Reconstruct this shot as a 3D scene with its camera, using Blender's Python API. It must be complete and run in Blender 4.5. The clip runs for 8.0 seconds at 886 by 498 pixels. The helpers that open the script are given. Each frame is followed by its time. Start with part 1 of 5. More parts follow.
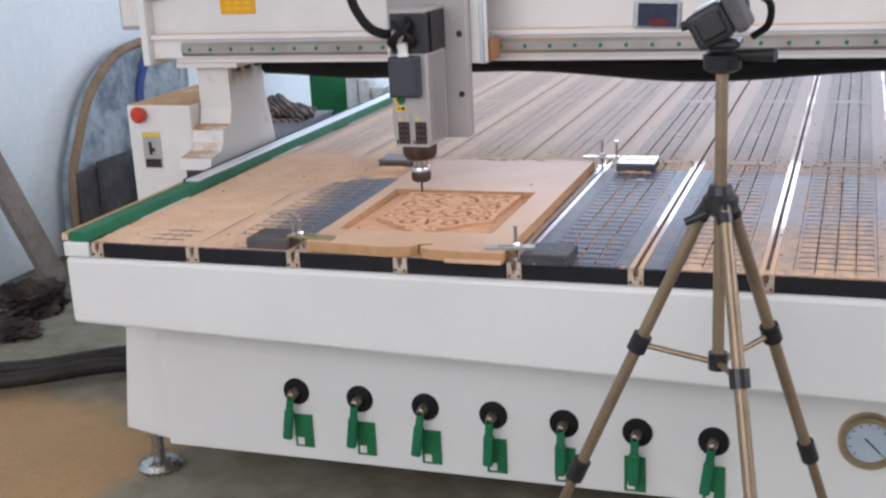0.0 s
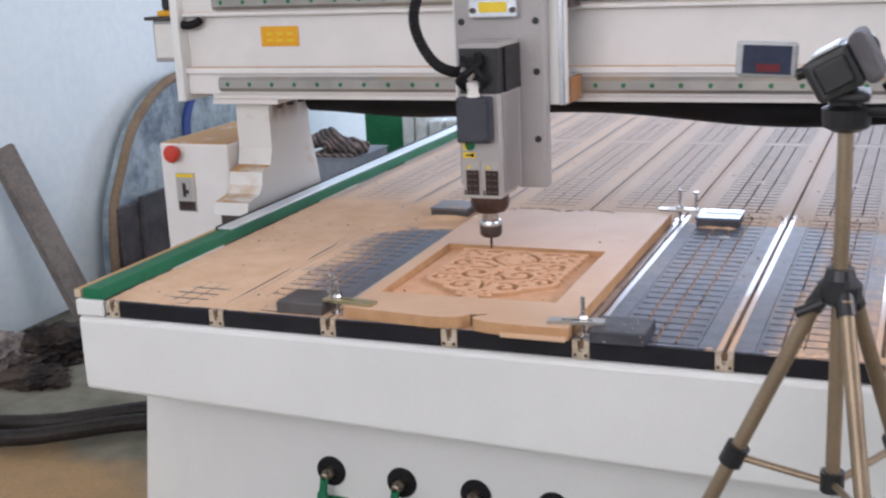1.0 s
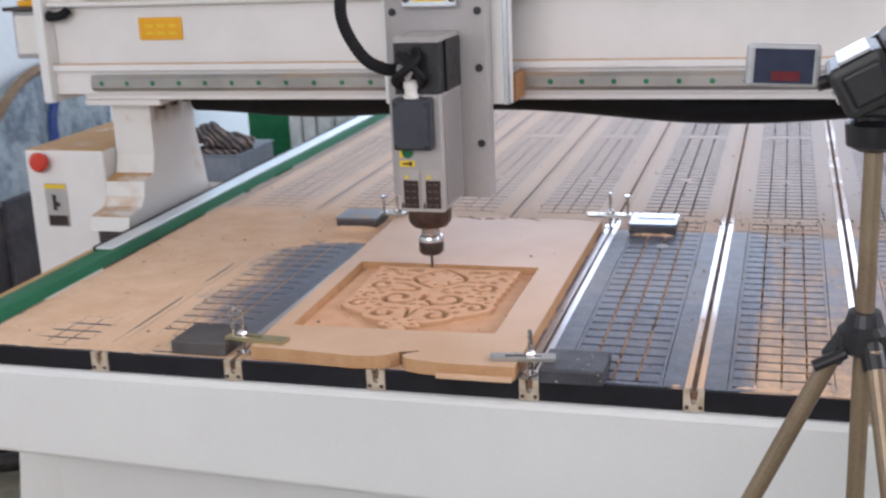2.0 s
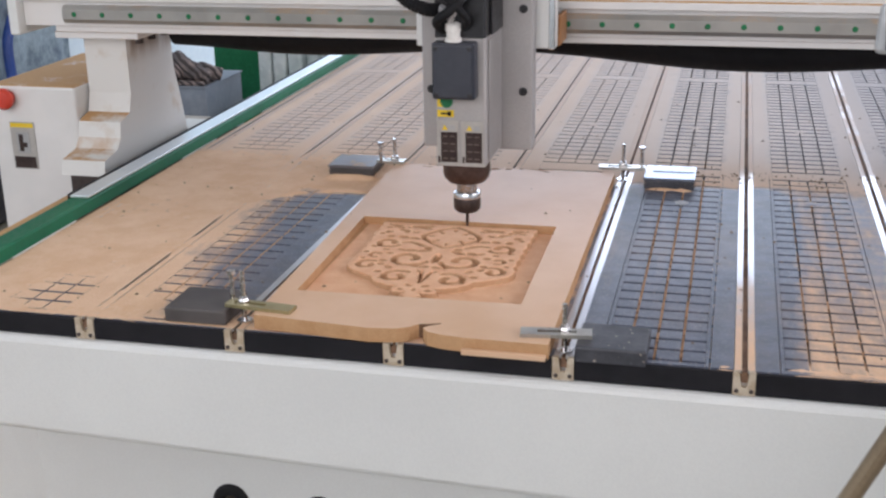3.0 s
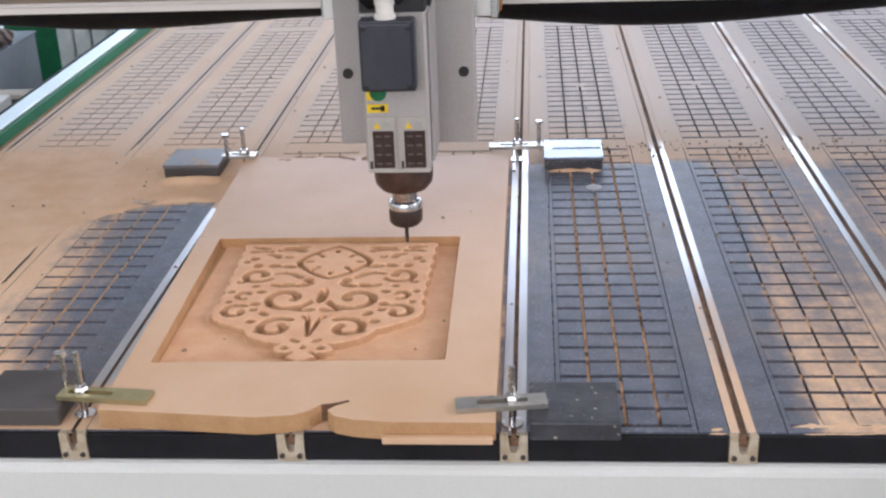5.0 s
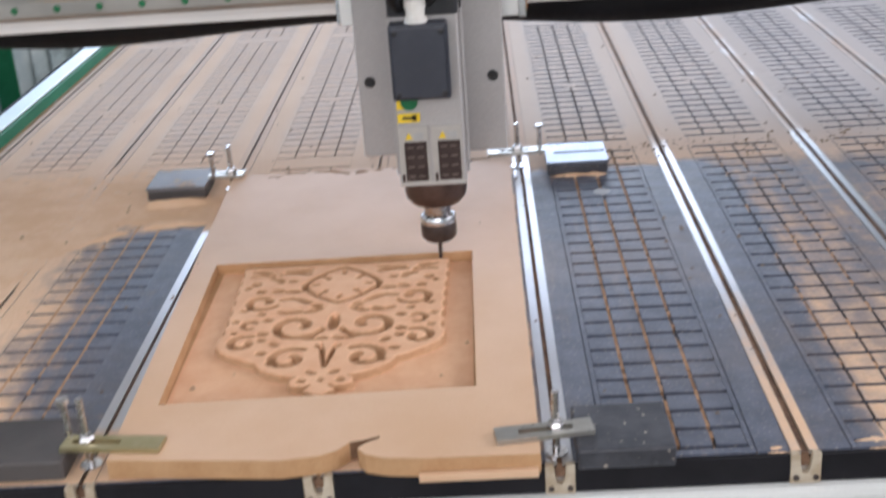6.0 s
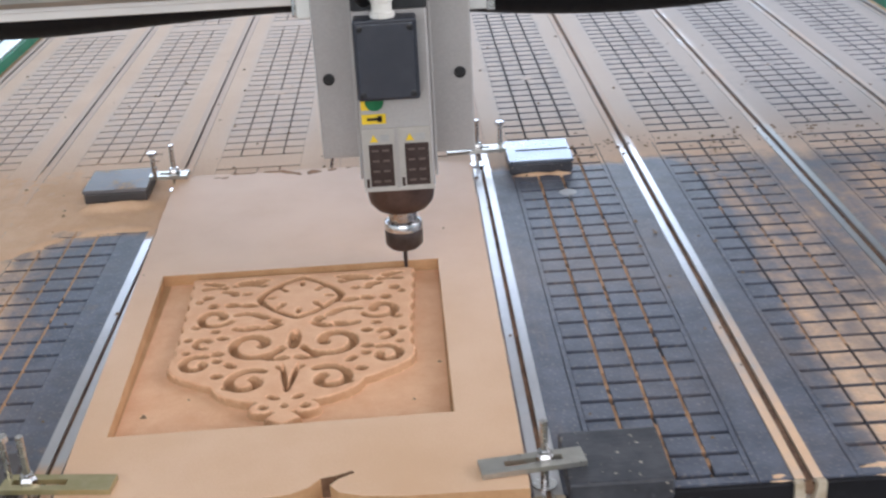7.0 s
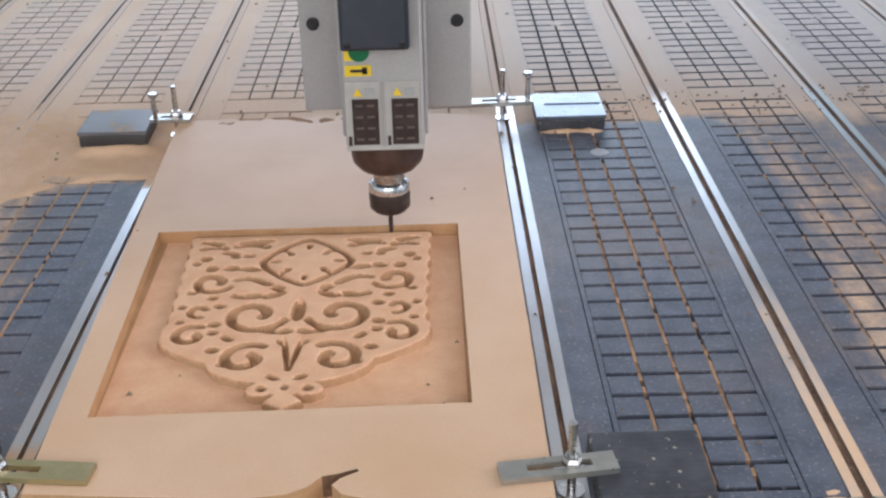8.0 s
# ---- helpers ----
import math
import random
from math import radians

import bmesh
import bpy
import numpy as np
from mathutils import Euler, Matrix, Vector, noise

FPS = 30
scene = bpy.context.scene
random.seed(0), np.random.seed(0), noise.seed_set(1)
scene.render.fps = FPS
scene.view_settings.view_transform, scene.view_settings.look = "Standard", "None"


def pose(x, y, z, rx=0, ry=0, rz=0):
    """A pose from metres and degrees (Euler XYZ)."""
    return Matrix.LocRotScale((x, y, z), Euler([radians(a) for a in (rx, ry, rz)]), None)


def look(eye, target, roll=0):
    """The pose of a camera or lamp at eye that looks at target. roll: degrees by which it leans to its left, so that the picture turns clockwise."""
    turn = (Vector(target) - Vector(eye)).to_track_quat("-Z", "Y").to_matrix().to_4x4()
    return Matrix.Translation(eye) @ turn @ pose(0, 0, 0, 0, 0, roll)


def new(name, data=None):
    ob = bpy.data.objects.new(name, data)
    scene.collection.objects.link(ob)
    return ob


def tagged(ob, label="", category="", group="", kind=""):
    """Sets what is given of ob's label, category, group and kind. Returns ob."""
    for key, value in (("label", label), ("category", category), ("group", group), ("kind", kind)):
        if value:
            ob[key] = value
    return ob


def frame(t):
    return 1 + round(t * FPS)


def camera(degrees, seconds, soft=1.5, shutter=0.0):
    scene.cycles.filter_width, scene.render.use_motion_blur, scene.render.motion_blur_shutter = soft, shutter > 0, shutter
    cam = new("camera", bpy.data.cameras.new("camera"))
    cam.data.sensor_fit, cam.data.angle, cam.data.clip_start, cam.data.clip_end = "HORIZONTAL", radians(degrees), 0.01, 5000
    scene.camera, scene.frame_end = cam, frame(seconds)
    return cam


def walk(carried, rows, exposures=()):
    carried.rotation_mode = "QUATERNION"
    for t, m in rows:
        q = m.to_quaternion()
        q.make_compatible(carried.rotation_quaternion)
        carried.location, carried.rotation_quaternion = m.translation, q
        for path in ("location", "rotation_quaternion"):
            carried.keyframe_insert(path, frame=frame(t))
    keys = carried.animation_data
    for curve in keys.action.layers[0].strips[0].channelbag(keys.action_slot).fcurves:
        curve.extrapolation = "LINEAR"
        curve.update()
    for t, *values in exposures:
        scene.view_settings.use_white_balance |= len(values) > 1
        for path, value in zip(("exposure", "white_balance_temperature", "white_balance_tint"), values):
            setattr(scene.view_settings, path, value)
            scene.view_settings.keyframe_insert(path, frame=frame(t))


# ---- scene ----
cam = camera(40.5, 8.0, soft=2.3, shutter=0.5)
PATH = [
    (0, (0.972, -2.451, 1.511), (0.33, -0.636, 0.966), -2.9),
    (0.2, (0.9573, -2.3836, 1.503), (0.3032, -0.5787, 0.9423), -3.42),
    (0.5, (0.928, -2.28, 1.497), (0.222, -0.486, 0.963), -4.1),
    (0.7, (0.9006, -2.2085, 1.4975), (0.1617, -0.4198, 0.9929), -4.0),
    (1, (0.861, -2.104, 1.499), (0.123, -0.312, 1.001), -2.6),
    (1.2, (0.8431, -2.0403, 1.4997), (0.085, -0.2589, 0.9979), -2.27),
    (1.5, (0.801, -1.952, 1.5), (0.086, -0.149, 1.012), -2.5),
    (1.7, (0.747, -1.897, 1.497), (0.105, -0.069, 1.002), -2.7),
    (2.8, (0.518, -1.712, 1.524), (0.093, 0.13, 0.87), -1.2),
    (3, (0.496, -1.675, 1.511), (0.044, 0.16, 0.856), -1.0),
    (3.2, (0.4758, -1.6167, 1.5142), (0.0362, 0.2141, 0.8399), -1.17),
    (3.5, (0.448, -1.515, 1.52), (0.031, 0.314, 0.825), -1.7),
    (3.7, (0.4318, -1.4595, 1.52), (0.0289, 0.3697, 0.8188), -1.7),
    (4, (0.409, -1.396, 1.52), (0.028, 0.432, 0.805), -1.7),
    (4.2, (0.3933, -1.3604, 1.5211), (0.0354, 0.4648, 0.786), -1.58),
    (4.5, (0.366, -1.309, 1.523), (0.061, 0.511, 0.75), -1.7),
    (4.7, (0.343, -1.274, 1.522), (0.115, 0.556, 0.749), -2.1),
    (5.8, (0.203, -1.152, 1.492), (0.108, 0.676, 0.685), -2.7),
    (6, (0.209, -1.133, 1.495), (0.126, 0.707, 0.717), -4.1),
    (6.1, (0.2056, -1.1244, 1.4955), (0.144, 0.7235, 0.7329), -4.64),
    (6.3, (0.1859, -1.1081, 1.4959), (0.1847, 0.7342, 0.7174), -5.01),
    (6.5, (0.166, -1.09, 1.496), (0.205, 0.743, 0.699), -4.5),
    (6.7, (0.1574, -1.0666, 1.4943), (0.2321, 0.7652, 0.6949), -2.78),
    (7, (0.155, -1.019, 1.489), (0.19, 0.809, 0.678), -3.1),
    (7.2, (0.1546, -0.9791, 1.4861), (0.1656, 0.8454, 0.6669), -3.38),
    (7.5, (0.153, -0.923, 1.481), (0.154, 0.883, 0.623), -3.3),
    (7.7, (0.1513, -0.8981, 1.4755), (0.1709, 0.8935, 0.5868), -1.97),
    (8, (0.148, -0.874, 1.465), (0.159, 0.909, 0.559), -1.4),
]
walk(cam, [(t, look(eye, target, roll)) for t, eye, target, roll in PATH], exposures=[(0, -0.10, 6450, 20), (1.5, -0.11, 6450, 20), (3.0, -0.16, 6500, 17.5), (4.0, -0.20, 6500, 17.5), (4.5, -0.05, 6500, 17.5), (6.0, 0.0, 6450, 16), (8.0, -0.03, 6300, 12.5)])

# ---- light ----
def day_world():
    w = bpy.data.worlds.new("sky")
    w.use_nodes = True
    scene.world = w
    nt = w.node_tree
    sky = nt.nodes.new("ShaderNodeTexSky")
    sky.sky_type, sky.sun_disc = "NISHITA", False
    sky.sun_elevation, sky.sun_rotation = radians(50), radians(30)
    nt.links.new(sky.outputs[0], nt.nodes["Background"].inputs[0])
    nt.nodes["Background"].inputs[1].default_value = 0.12


def window_light(x, y, z, aim, wide, high, watts, colour):
    d = bpy.data.lights.new("window_light", "AREA")
    d.shape, d.size, d.size_y, d.energy, d.color = "RECTANGLE", wide, high, watts, colour
    ob = new("window_light", d)
    ob.matrix_world = look((x, y, z), (x + aim[0], y + aim[1], z + aim[2]))


day_world()
# room: openings in the back wall, the right wall and behind the camera
WEST, EAST, NORTH, SOUTH, TOP = -2.6, 5.2, 8.0, -5.5, 4.2
window_light(0.1, NORTH - 0.02, 2.35, (0, -1, -0.12), 5.0, 2.3, 235, (0.70, 0.83, 1.0))
window_light(EAST - 0.02, 0.5, 2.9, (-1, 0, -0.25), 3.6, 2.0, 150, (1.0, 0.95, 0.95))
window_light(-0.2, SOUTH + 0.02, 2.9, (0, 1, -0.25), 4.4, 2.2, 165, (0.98, 0.95, 0.92))


# ---- materials ----
def nodes_of(name):
    m = bpy.data.materials.new(name)
    m.use_nodes = True
    nt = m.node_tree
    return m, nt, nt.nodes["Principled BSDF"]


def node(nt, kind, ins=None, **props):
    n = nt.nodes.new(kind)
    for k, v in props.items():
        setattr(n, k, v)
    for k, v in (ins or {}).items():
        if hasattr(v, "is_linked"):
            nt.links.new(v, n.inputs[k])
        else:
            n.inputs[k].default_value = v
    return n


def noise_of(nt, scale, detail=4.0, rough=0.6, coord=None):
    if coord is None:
        coord = node(nt, "ShaderNodeNewGeometry").outputs["Position"]
    return node(nt, "ShaderNodeTexNoise", {"Vector": coord, "Scale": scale, "Detail": detail, "Roughness": rough}).outputs[0]


def ramp(nt, fac, lo, hi, a=0.0, b=1.0):
    return node(nt, "ShaderNodeMapRange", {0: fac, 1: lo, 2: hi, 3: a, 4: b}, interpolation_type="SMOOTHSTEP").outputs[0]


def mix(nt, fac, a, b):
    n = nt.nodes.new("ShaderNodeMix")
    n.data_type = "RGBA"
    for i, v in ((0, fac), (6, a), (7, b)):
        if hasattr(v, "is_linked"):
            nt.links.new(v, n.inputs[i])
        elif i == 0:
            n.inputs[i].default_value = v
        else:
            n.inputs[i].default_value = (*v, 1)
    return n.outputs[2]


def calc(nt, op, a, b=0.0, clamp=False):
    n = nt.nodes.new("ShaderNodeMath")
    n.operation, n.use_clamp = op, clamp
    for i, v in ((0, a), (1, b)):
        if hasattr(v, "is_linked"):
            nt.links.new(v, n.inputs[i])
        else:
            n.inputs[i].default_value = v
    return n.outputs[0]


def bump(nt, bsdf, height, strength, dist):
    b = node(nt, "ShaderNodeBump", {"Height": height, "Strength": strength, "Distance": dist})
    nt.links.new(b.outputs[0], bsdf.inputs["Normal"])


def shade(nt, bsdf, colour, rough, metal=0.0):
    for k, v in (("Base Color", colour), ("Roughness", rough), ("Metallic", metal)):
        if hasattr(v, "is_linked"):
            nt.links.new(v, bsdf.inputs[k])
        elif k == "Base Color":
            bsdf.inputs[k].default_value = (*v, 1)
        else:
            bsdf.inputs[k].default_value = v


def plain(name, a, b, rough, metal=0.0, fine=60.0, coarse=5.0, bumpy=0.15, dist=0.001):
    """Two shades mixed at two scales, with roughness wear and fine relief."""
    m, nt, bsdf = nodes_of(name)
    big, small = noise_of(nt, coarse), noise_of(nt, fine)
    both = calc(nt, "ADD", calc(nt, "MULTIPLY", big, 0.6), calc(nt, "MULTIPLY", small, 0.4))
    shade(nt, bsdf, mix(nt, ramp(nt, both, 0.35, 0.65), a, b), ramp(nt, small, 0.2, 0.8, rough * 0.8, min(1, rough * 1.25)), metal)
    bsdf.inputs["Specular IOR Level"].default_value = 0.5 if rough < 0.45 else 0.25
    bump(nt, bsdf, small, bumpy, dist)
    return m


SAW_A, SAW_B = (0.75, 0.485, 0.30), (0.85, 0.595, 0.41)


def dusted(name, base_a, base_b, rough, cover, metal=0.0):
    """A surface with sawdust lying on its upward faces: cover 0 to 1."""
    m, nt, bsdf = nodes_of(name)
    g = node(nt, "ShaderNodeNewGeometry")
    up = node(nt, "ShaderNodeSeparateXYZ", {0: g.outputs["Normal"]}).outputs[2]
    big, small = noise_of(nt, 9), noise_of(nt, 120)
    amount = calc(nt, "ADD", calc(nt, "MULTIPLY", big, 0.75), calc(nt, "MULTIPLY", small, 0.35))
    mask = calc(nt, "MULTIPLY", ramp(nt, up, 0.5, 0.9), ramp(nt, amount, 0.85 - cover, 1.05 - cover))
    body = mix(nt, ramp(nt, noise_of(nt, 5), 0.35, 0.65), base_a, base_b)
    # sawdust deeper than SAW_A and SAW_B, with shade put into its colour
    dust = mix(nt, small, (0.50, 0.29, 0.13), (0.62, 0.38, 0.19))
    shade(nt, bsdf, mix(nt, mask, body, dust), calc(nt, "ADD", calc(nt, "MULTIPLY", mask, 0.9 - rough), rough), calc(nt, "MULTIPLY", calc(nt, "SUBTRACT", 1.0, mask), metal))
    bump(nt, bsdf, small, 0.2, 0.001)
    return m


def box_mask(nt, x, y, x0, x1, y0, y1, soft):
    a = calc(nt, "MULTIPLY", ramp(nt, x, x0 - soft, x0 + soft), ramp(nt, x, x1 - soft, x1 + soft, 1, 0))
    b = calc(nt, "MULTIPLY", ramp(nt, y, y0 - soft, y0 + soft), ramp(nt, y, y1 - soft, y1 + soft, 1, 0))
    return calc(nt, "MULTIPLY", a, b)


def bed_material(name, groove=False):
    """Blue-grey PVC of the vacuum bed, wiped clean beside the work and dusted elsewhere. groove: darkened in place of
    shade.
    """
    m, nt, bsdf = nodes_of(name)
    pos = node(nt, "ShaderNodeNewGeometry").outputs["Position"]
    xyz = node(nt, "ShaderNodeSeparateXYZ", {0: pos})
    x, y = xyz.outputs[0], xyz.outputs[1]
    n1, n2, n3 = noise_of(nt, 4.5, 5, 0.65), noise_of(nt, 28, 4, 0.6), noise_of(nt, 220, 2, 0.6)
    stretch = node(nt, "ShaderNodeVectorMath", {0: pos, 1: (30, 3, 1)}, operation="MULTIPLY").outputs[0]
    streak = noise_of(nt, 1.0, 4, 0.6, stretch)
    wob = calc(nt, "MULTIPLY", calc(nt, "SUBTRACT", n1, 0.5), 0.13)
    xw, yw = calc(nt, "ADD", x, wob), calc(nt, "ADD", y, wob)
    clean = calc(nt, "MAXIMUM", box_mask(nt, xw, yw, 0.24, 0.605, -0.2, 0.98, 0.05), calc(nt, "MULTIPLY", box_mask(nt, xw, yw, -0.49, -0.2, 0.04, 0.80, 0.07), calc(nt, "MULTIPLY", ramp(nt, x, -0.46, -0.33, 0.55, 0.95), ramp(nt, y, 0.05, 0.40, 0.72, 1.0))))
    half = box_mask(nt, xw, yw, 0.57, 3.0, -0.1, 0.99, 0.07)
    far = box_mask(nt, xw, yw, 0.15, 3.0, 1.0, 9.0, 0.12)
    half = calc(nt, "MULTIPLY", half, ramp(nt, y, 0.10, 0.60, 0.70, 1.10))
    across = calc(nt, "ABSOLUTE", calc(nt, "SUBTRACT", calc(nt, "MODULO", calc(nt, "ADD", x, 1.08), 0.27), 0.135))
    tiled = calc(nt, "MULTIPLY", ramp(nt, across, 0.070, 0.100, 1, 0), ramp(nt, y, 1.10, 1.30))
    level = calc(nt, "ADD", calc(nt, "MULTIPLY", clean, 0.62), calc(nt, "ADD", calc(nt, "MULTIPLY", half, 0.36), calc(nt, "ADD", calc(nt, "MULTIPLY", far, 0.10), calc(nt, "MULTIPLY", tiled, 0.08))))
    grain = calc(nt, "ADD", calc(nt, "MULTIPLY", n1, 0.35), calc(nt, "ADD", calc(nt, "MULTIPLY", n2, 0.35), calc(nt, "MULTIPLY", streak, 0.3)))
    bare = ramp(nt, calc(nt, "ADD", level, grain), 0.64, 1.00)
    # tile flanks are bare PVC, which also darkens the grooves as shade would
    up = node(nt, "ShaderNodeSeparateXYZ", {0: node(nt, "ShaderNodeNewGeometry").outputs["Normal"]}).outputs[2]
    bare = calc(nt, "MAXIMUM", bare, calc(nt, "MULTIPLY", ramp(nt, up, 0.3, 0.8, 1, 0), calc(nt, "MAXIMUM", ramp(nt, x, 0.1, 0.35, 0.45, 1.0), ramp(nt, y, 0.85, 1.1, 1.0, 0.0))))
    pvc = mix(nt, ramp(nt, n2, 0.3, 0.7), (0.078, 0.092, 0.130), (0.125, 0.142, 0.190))
    pvc = mix(nt, ramp(nt, n3, 0.56, 0.74, 0, 0.35), pvc, (0.66, 0.56, 0.47))
    dust = mix(nt, ramp(nt, calc(nt, "ADD", calc(nt, "MULTIPLY", n3, 0.5), calc(nt, "MULTIPLY", n1, 0.5)), 0.35, 0.65), SAW_A, SAW_B)
    # far dust turns greyer: haze and window sheen painted into its colour
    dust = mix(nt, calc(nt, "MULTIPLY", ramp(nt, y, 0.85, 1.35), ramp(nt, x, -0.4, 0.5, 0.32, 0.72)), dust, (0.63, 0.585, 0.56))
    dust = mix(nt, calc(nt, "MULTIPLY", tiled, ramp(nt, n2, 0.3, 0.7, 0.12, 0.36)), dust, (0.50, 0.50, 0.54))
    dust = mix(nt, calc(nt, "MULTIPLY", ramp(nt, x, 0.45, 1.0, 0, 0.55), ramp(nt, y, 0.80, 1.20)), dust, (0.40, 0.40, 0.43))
    pvc = mix(nt, ramp(nt, n1, 0.42, 0.72, 0, 0.45), pvc, (0.20, 0.155, 0.135))
    pvc = mix(nt, ramp(nt, streak, 0.55, 0.75, 0, 0.30), pvc, (0.34, 0.25, 0.19))
    # near-black mixed in paints the shade of the groove depth, weaker far off
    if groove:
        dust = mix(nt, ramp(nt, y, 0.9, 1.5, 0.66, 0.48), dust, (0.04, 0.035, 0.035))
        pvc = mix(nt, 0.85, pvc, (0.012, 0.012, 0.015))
    shade(nt, bsdf, mix(nt, bare, dust, pvc), ramp(nt, bare, 0, 1, 0.80, 0.50))
    bump(nt, bsdf, calc(nt, "ADD", n3, n2), 0.25, 0.0012)
    return m


BED, GROOVE_SHADED = bed_material("bed_pvc"), bed_material("bed_groove_shaded", True)
EDGE = plain("pvc_edge", (0.007, 0.007, 0.010), (0.018, 0.017, 0.021), 0.6)
WHITE = plain("white_enamel", (0.72, 0.73, 0.715), (0.78, 0.79, 0.77), 0.38, fine=300, coarse=2, bumpy=0.06)
WHITE_DUST = dusted("white_enamel_dusty", (0.74, 0.73, 0.71), (0.80, 0.78, 0.76), 0.4, 0.55)
PLUG = plain("pale_plug", (0.42, 0.44, 0.47), (0.55, 0.56, 0.58), 0.5)
ALU = plain("aluminium", (0.66, 0.67, 0.69), (0.76, 0.77, 0.79), 0.24, 1.0, 200, 12, 0.05)

STRIP = plain("bright_strip", (0.78, 0.84, 0.87), (0.86, 0.90, 0.92), 0.42, 1.0, 200, 12, 0.05)

STEM = plain("valve_stem", (0.20, 0.165, 0.12), (0.36, 0.31, 0.25), 0.38, 0.8)


def slot_material():
    """Bright extrusion; sawdust lies thick on it left of the work and beyond it, in patches elsewhere."""
    m, nt, bsdf = nodes_of("slot_aluminium")
    g = node(nt, "ShaderNodeNewGeometry")
    xyz = node(nt, "ShaderNodeSeparateXYZ", {0: g.outputs["Position"]})
    up = node(nt, "ShaderNodeSeparateXYZ", {0: g.outputs["Normal"]}).outputs[2]
    x, y = xyz.outputs[0], xyz.outputs[1]
    n1, n2 = noise_of(nt, 7, 4, 0.6), noise_of(nt, 90, 3, 0.6)
    wiped = box_mask(nt, x, y, -0.30, -0.24, 0.12, 0.76, 0.03)
    thick = calc(nt, "MAXIMUM", calc(nt, "MULTIPLY", ramp(nt, x, 0.05, 0.22, 0.62, 0.0), calc(nt, "SUBTRACT", 1.0, wiped)), calc(nt, "MULTIPLY", ramp(nt, y, 0.98, 1.15, 0.05, 0.52), ramp(nt, x, 0.3, 1.0, 1.0, 0.6)))
    front = calc(nt, "MULTIPLY", ramp(nt, x, 0.35, 0.50), ramp(nt, y, 0.10, 0.65, 0.45, 0.04))
    level = calc(nt, "ADD", calc(nt, "ADD", calc(nt, "MULTIPLY", n1, 0.6), calc(nt, "MULTIPLY", n2, 0.25)), calc(nt, "MAXIMUM", thick, front))
    mask = calc(nt, "MULTIPLY", ramp(nt, level, 0.52, 0.98), ramp(nt, up, 0.4, 0.8))
    alu = mix(nt, n1, (0.52, 0.51, 0.515), (0.72, 0.72, 0.74))
    # far dust greyed along y, the same painted haze as on the bed
    dust = mix(nt, ramp(nt, y, 0.85, 1.35, 0, 0.55), mix(nt, n2, SAW_A, SAW_B), (0.56, 0.50, 0.49))
    shade(nt, bsdf, mix(nt, mask, alu, dust), ramp(nt, mask, 0, 1, 0.36, 0.8), ramp(nt, mask, 0, 1, 1.0, 0.0))
    bump(nt, bsdf, calc(nt, "ADD", n2, n1), 0.35, 0.0015)
    return m


ALU_DUST = slot_material()
CAST_LUG = plain("cast_lug", (0.46, 0.36, 0.25), (0.62, 0.54, 0.43), 0.6, 0.1, 120, 40)
STEEL = plain("steel", (0.45, 0.45, 0.46), (0.62, 0.62, 0.63), 0.25, 1.0, 150, 10, 0.06)
DARK_STEEL = plain("dark_steel", (0.05, 0.04, 0.04), (0.10, 0.08, 0.075), 0.4, 0.6, 120, 12, 0.1)
RAIL_GREY = dusted("rail_grey", (0.30, 0.29, 0.27), (0.40, 0.38, 0.35), 0.35, 0.35, 0.5)
GREEN = plain("green_tape", (0.008, 0.13, 0.06), (0.015, 0.18, 0.085), 0.55, 0, 100, 8, 0.06)
GREEN_PAINT = plain("green_paint", (0.01, 0.13, 0.05), (0.02, 0.19, 0.08), 0.45)
MDF = plain("mdf_face", (0.71, 0.46, 0.29), (0.78, 0.535, 0.365), 0.49, 0, 420, 6, 0.12, 0.0006)
MDF_CUT = plain("mdf_cut", (0.47, 0.26, 0.125), (0.57, 0.34, 0.18), 0.85, 0, 300, 25, 0.3, 0.0012)
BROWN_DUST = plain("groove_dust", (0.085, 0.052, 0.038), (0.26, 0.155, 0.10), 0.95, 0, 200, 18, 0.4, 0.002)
BROWN_SAW = plain("brown_sawdust", (0.34, 0.19, 0.115), (0.50, 0.30, 0.195), 0.95, 0, 300, 20, 0.4, 0.0015)
SAWDUST = plain("sawdust", SAW_A, SAW_B, 0.95, 0, 350, 14, 0.5, 0.002)
BLACK = plain("black_rubber", (0.005, 0.005, 0.006), (0.012, 0.012, 0.014), 0.65)
BLACK_PLASTIC = plain("black_plastic", (0.007, 0.007, 0.009), (0.018, 0.018, 0.021), 0.38)
GREY_CAST = plain("grey_cast", (0.36, 0.36, 0.36), (0.44, 0.44, 0.44), 0.42, 0.1, 150, 6)
HEAD_WHITE = plain("head_grey_white", (0.36, 0.345, 0.338), (0.43, 0.415, 0.405), 0.4, 0, 300, 4, 0.05)
BOX_BLUE = plain("terminal_box", (0.030, 0.034, 0.048), (0.045, 0.050, 0.066), 0.42)
BROWN = plain("spindle_nose", (0.055, 0.032, 0.028), (0.11, 0.070, 0.058), 0.38, 0.5, 90, 14)
YELLOW = plain("yellow_label", (0.80, 0.55, 0.03), (0.85, 0.62, 0.06), 0.5)
ORANGE = plain("orange_label", (0.80, 0.38, 0.02), (0.86, 0.46, 0.04), 0.5)
RATING = plain("rating_label_grey", (0.42, 0.40, 0.37), (0.50, 0.48, 0.45), 0.5)
PAPER = plain("label_white", (0.72, 0.70, 0.66), (0.78, 0.76, 0.72), 0.5)
PRINT = plain("label_print", (0.035, 0.022, 0.02), (0.07, 0.05, 0.045), 0.5)
FADED = plain("faded_print", (0.12, 0.09, 0.08), (0.18, 0.14, 0.125), 0.5)
RED = plain("red_button", (0.55, 0.035, 0.02), (0.65, 0.06, 0.03), 0.35)
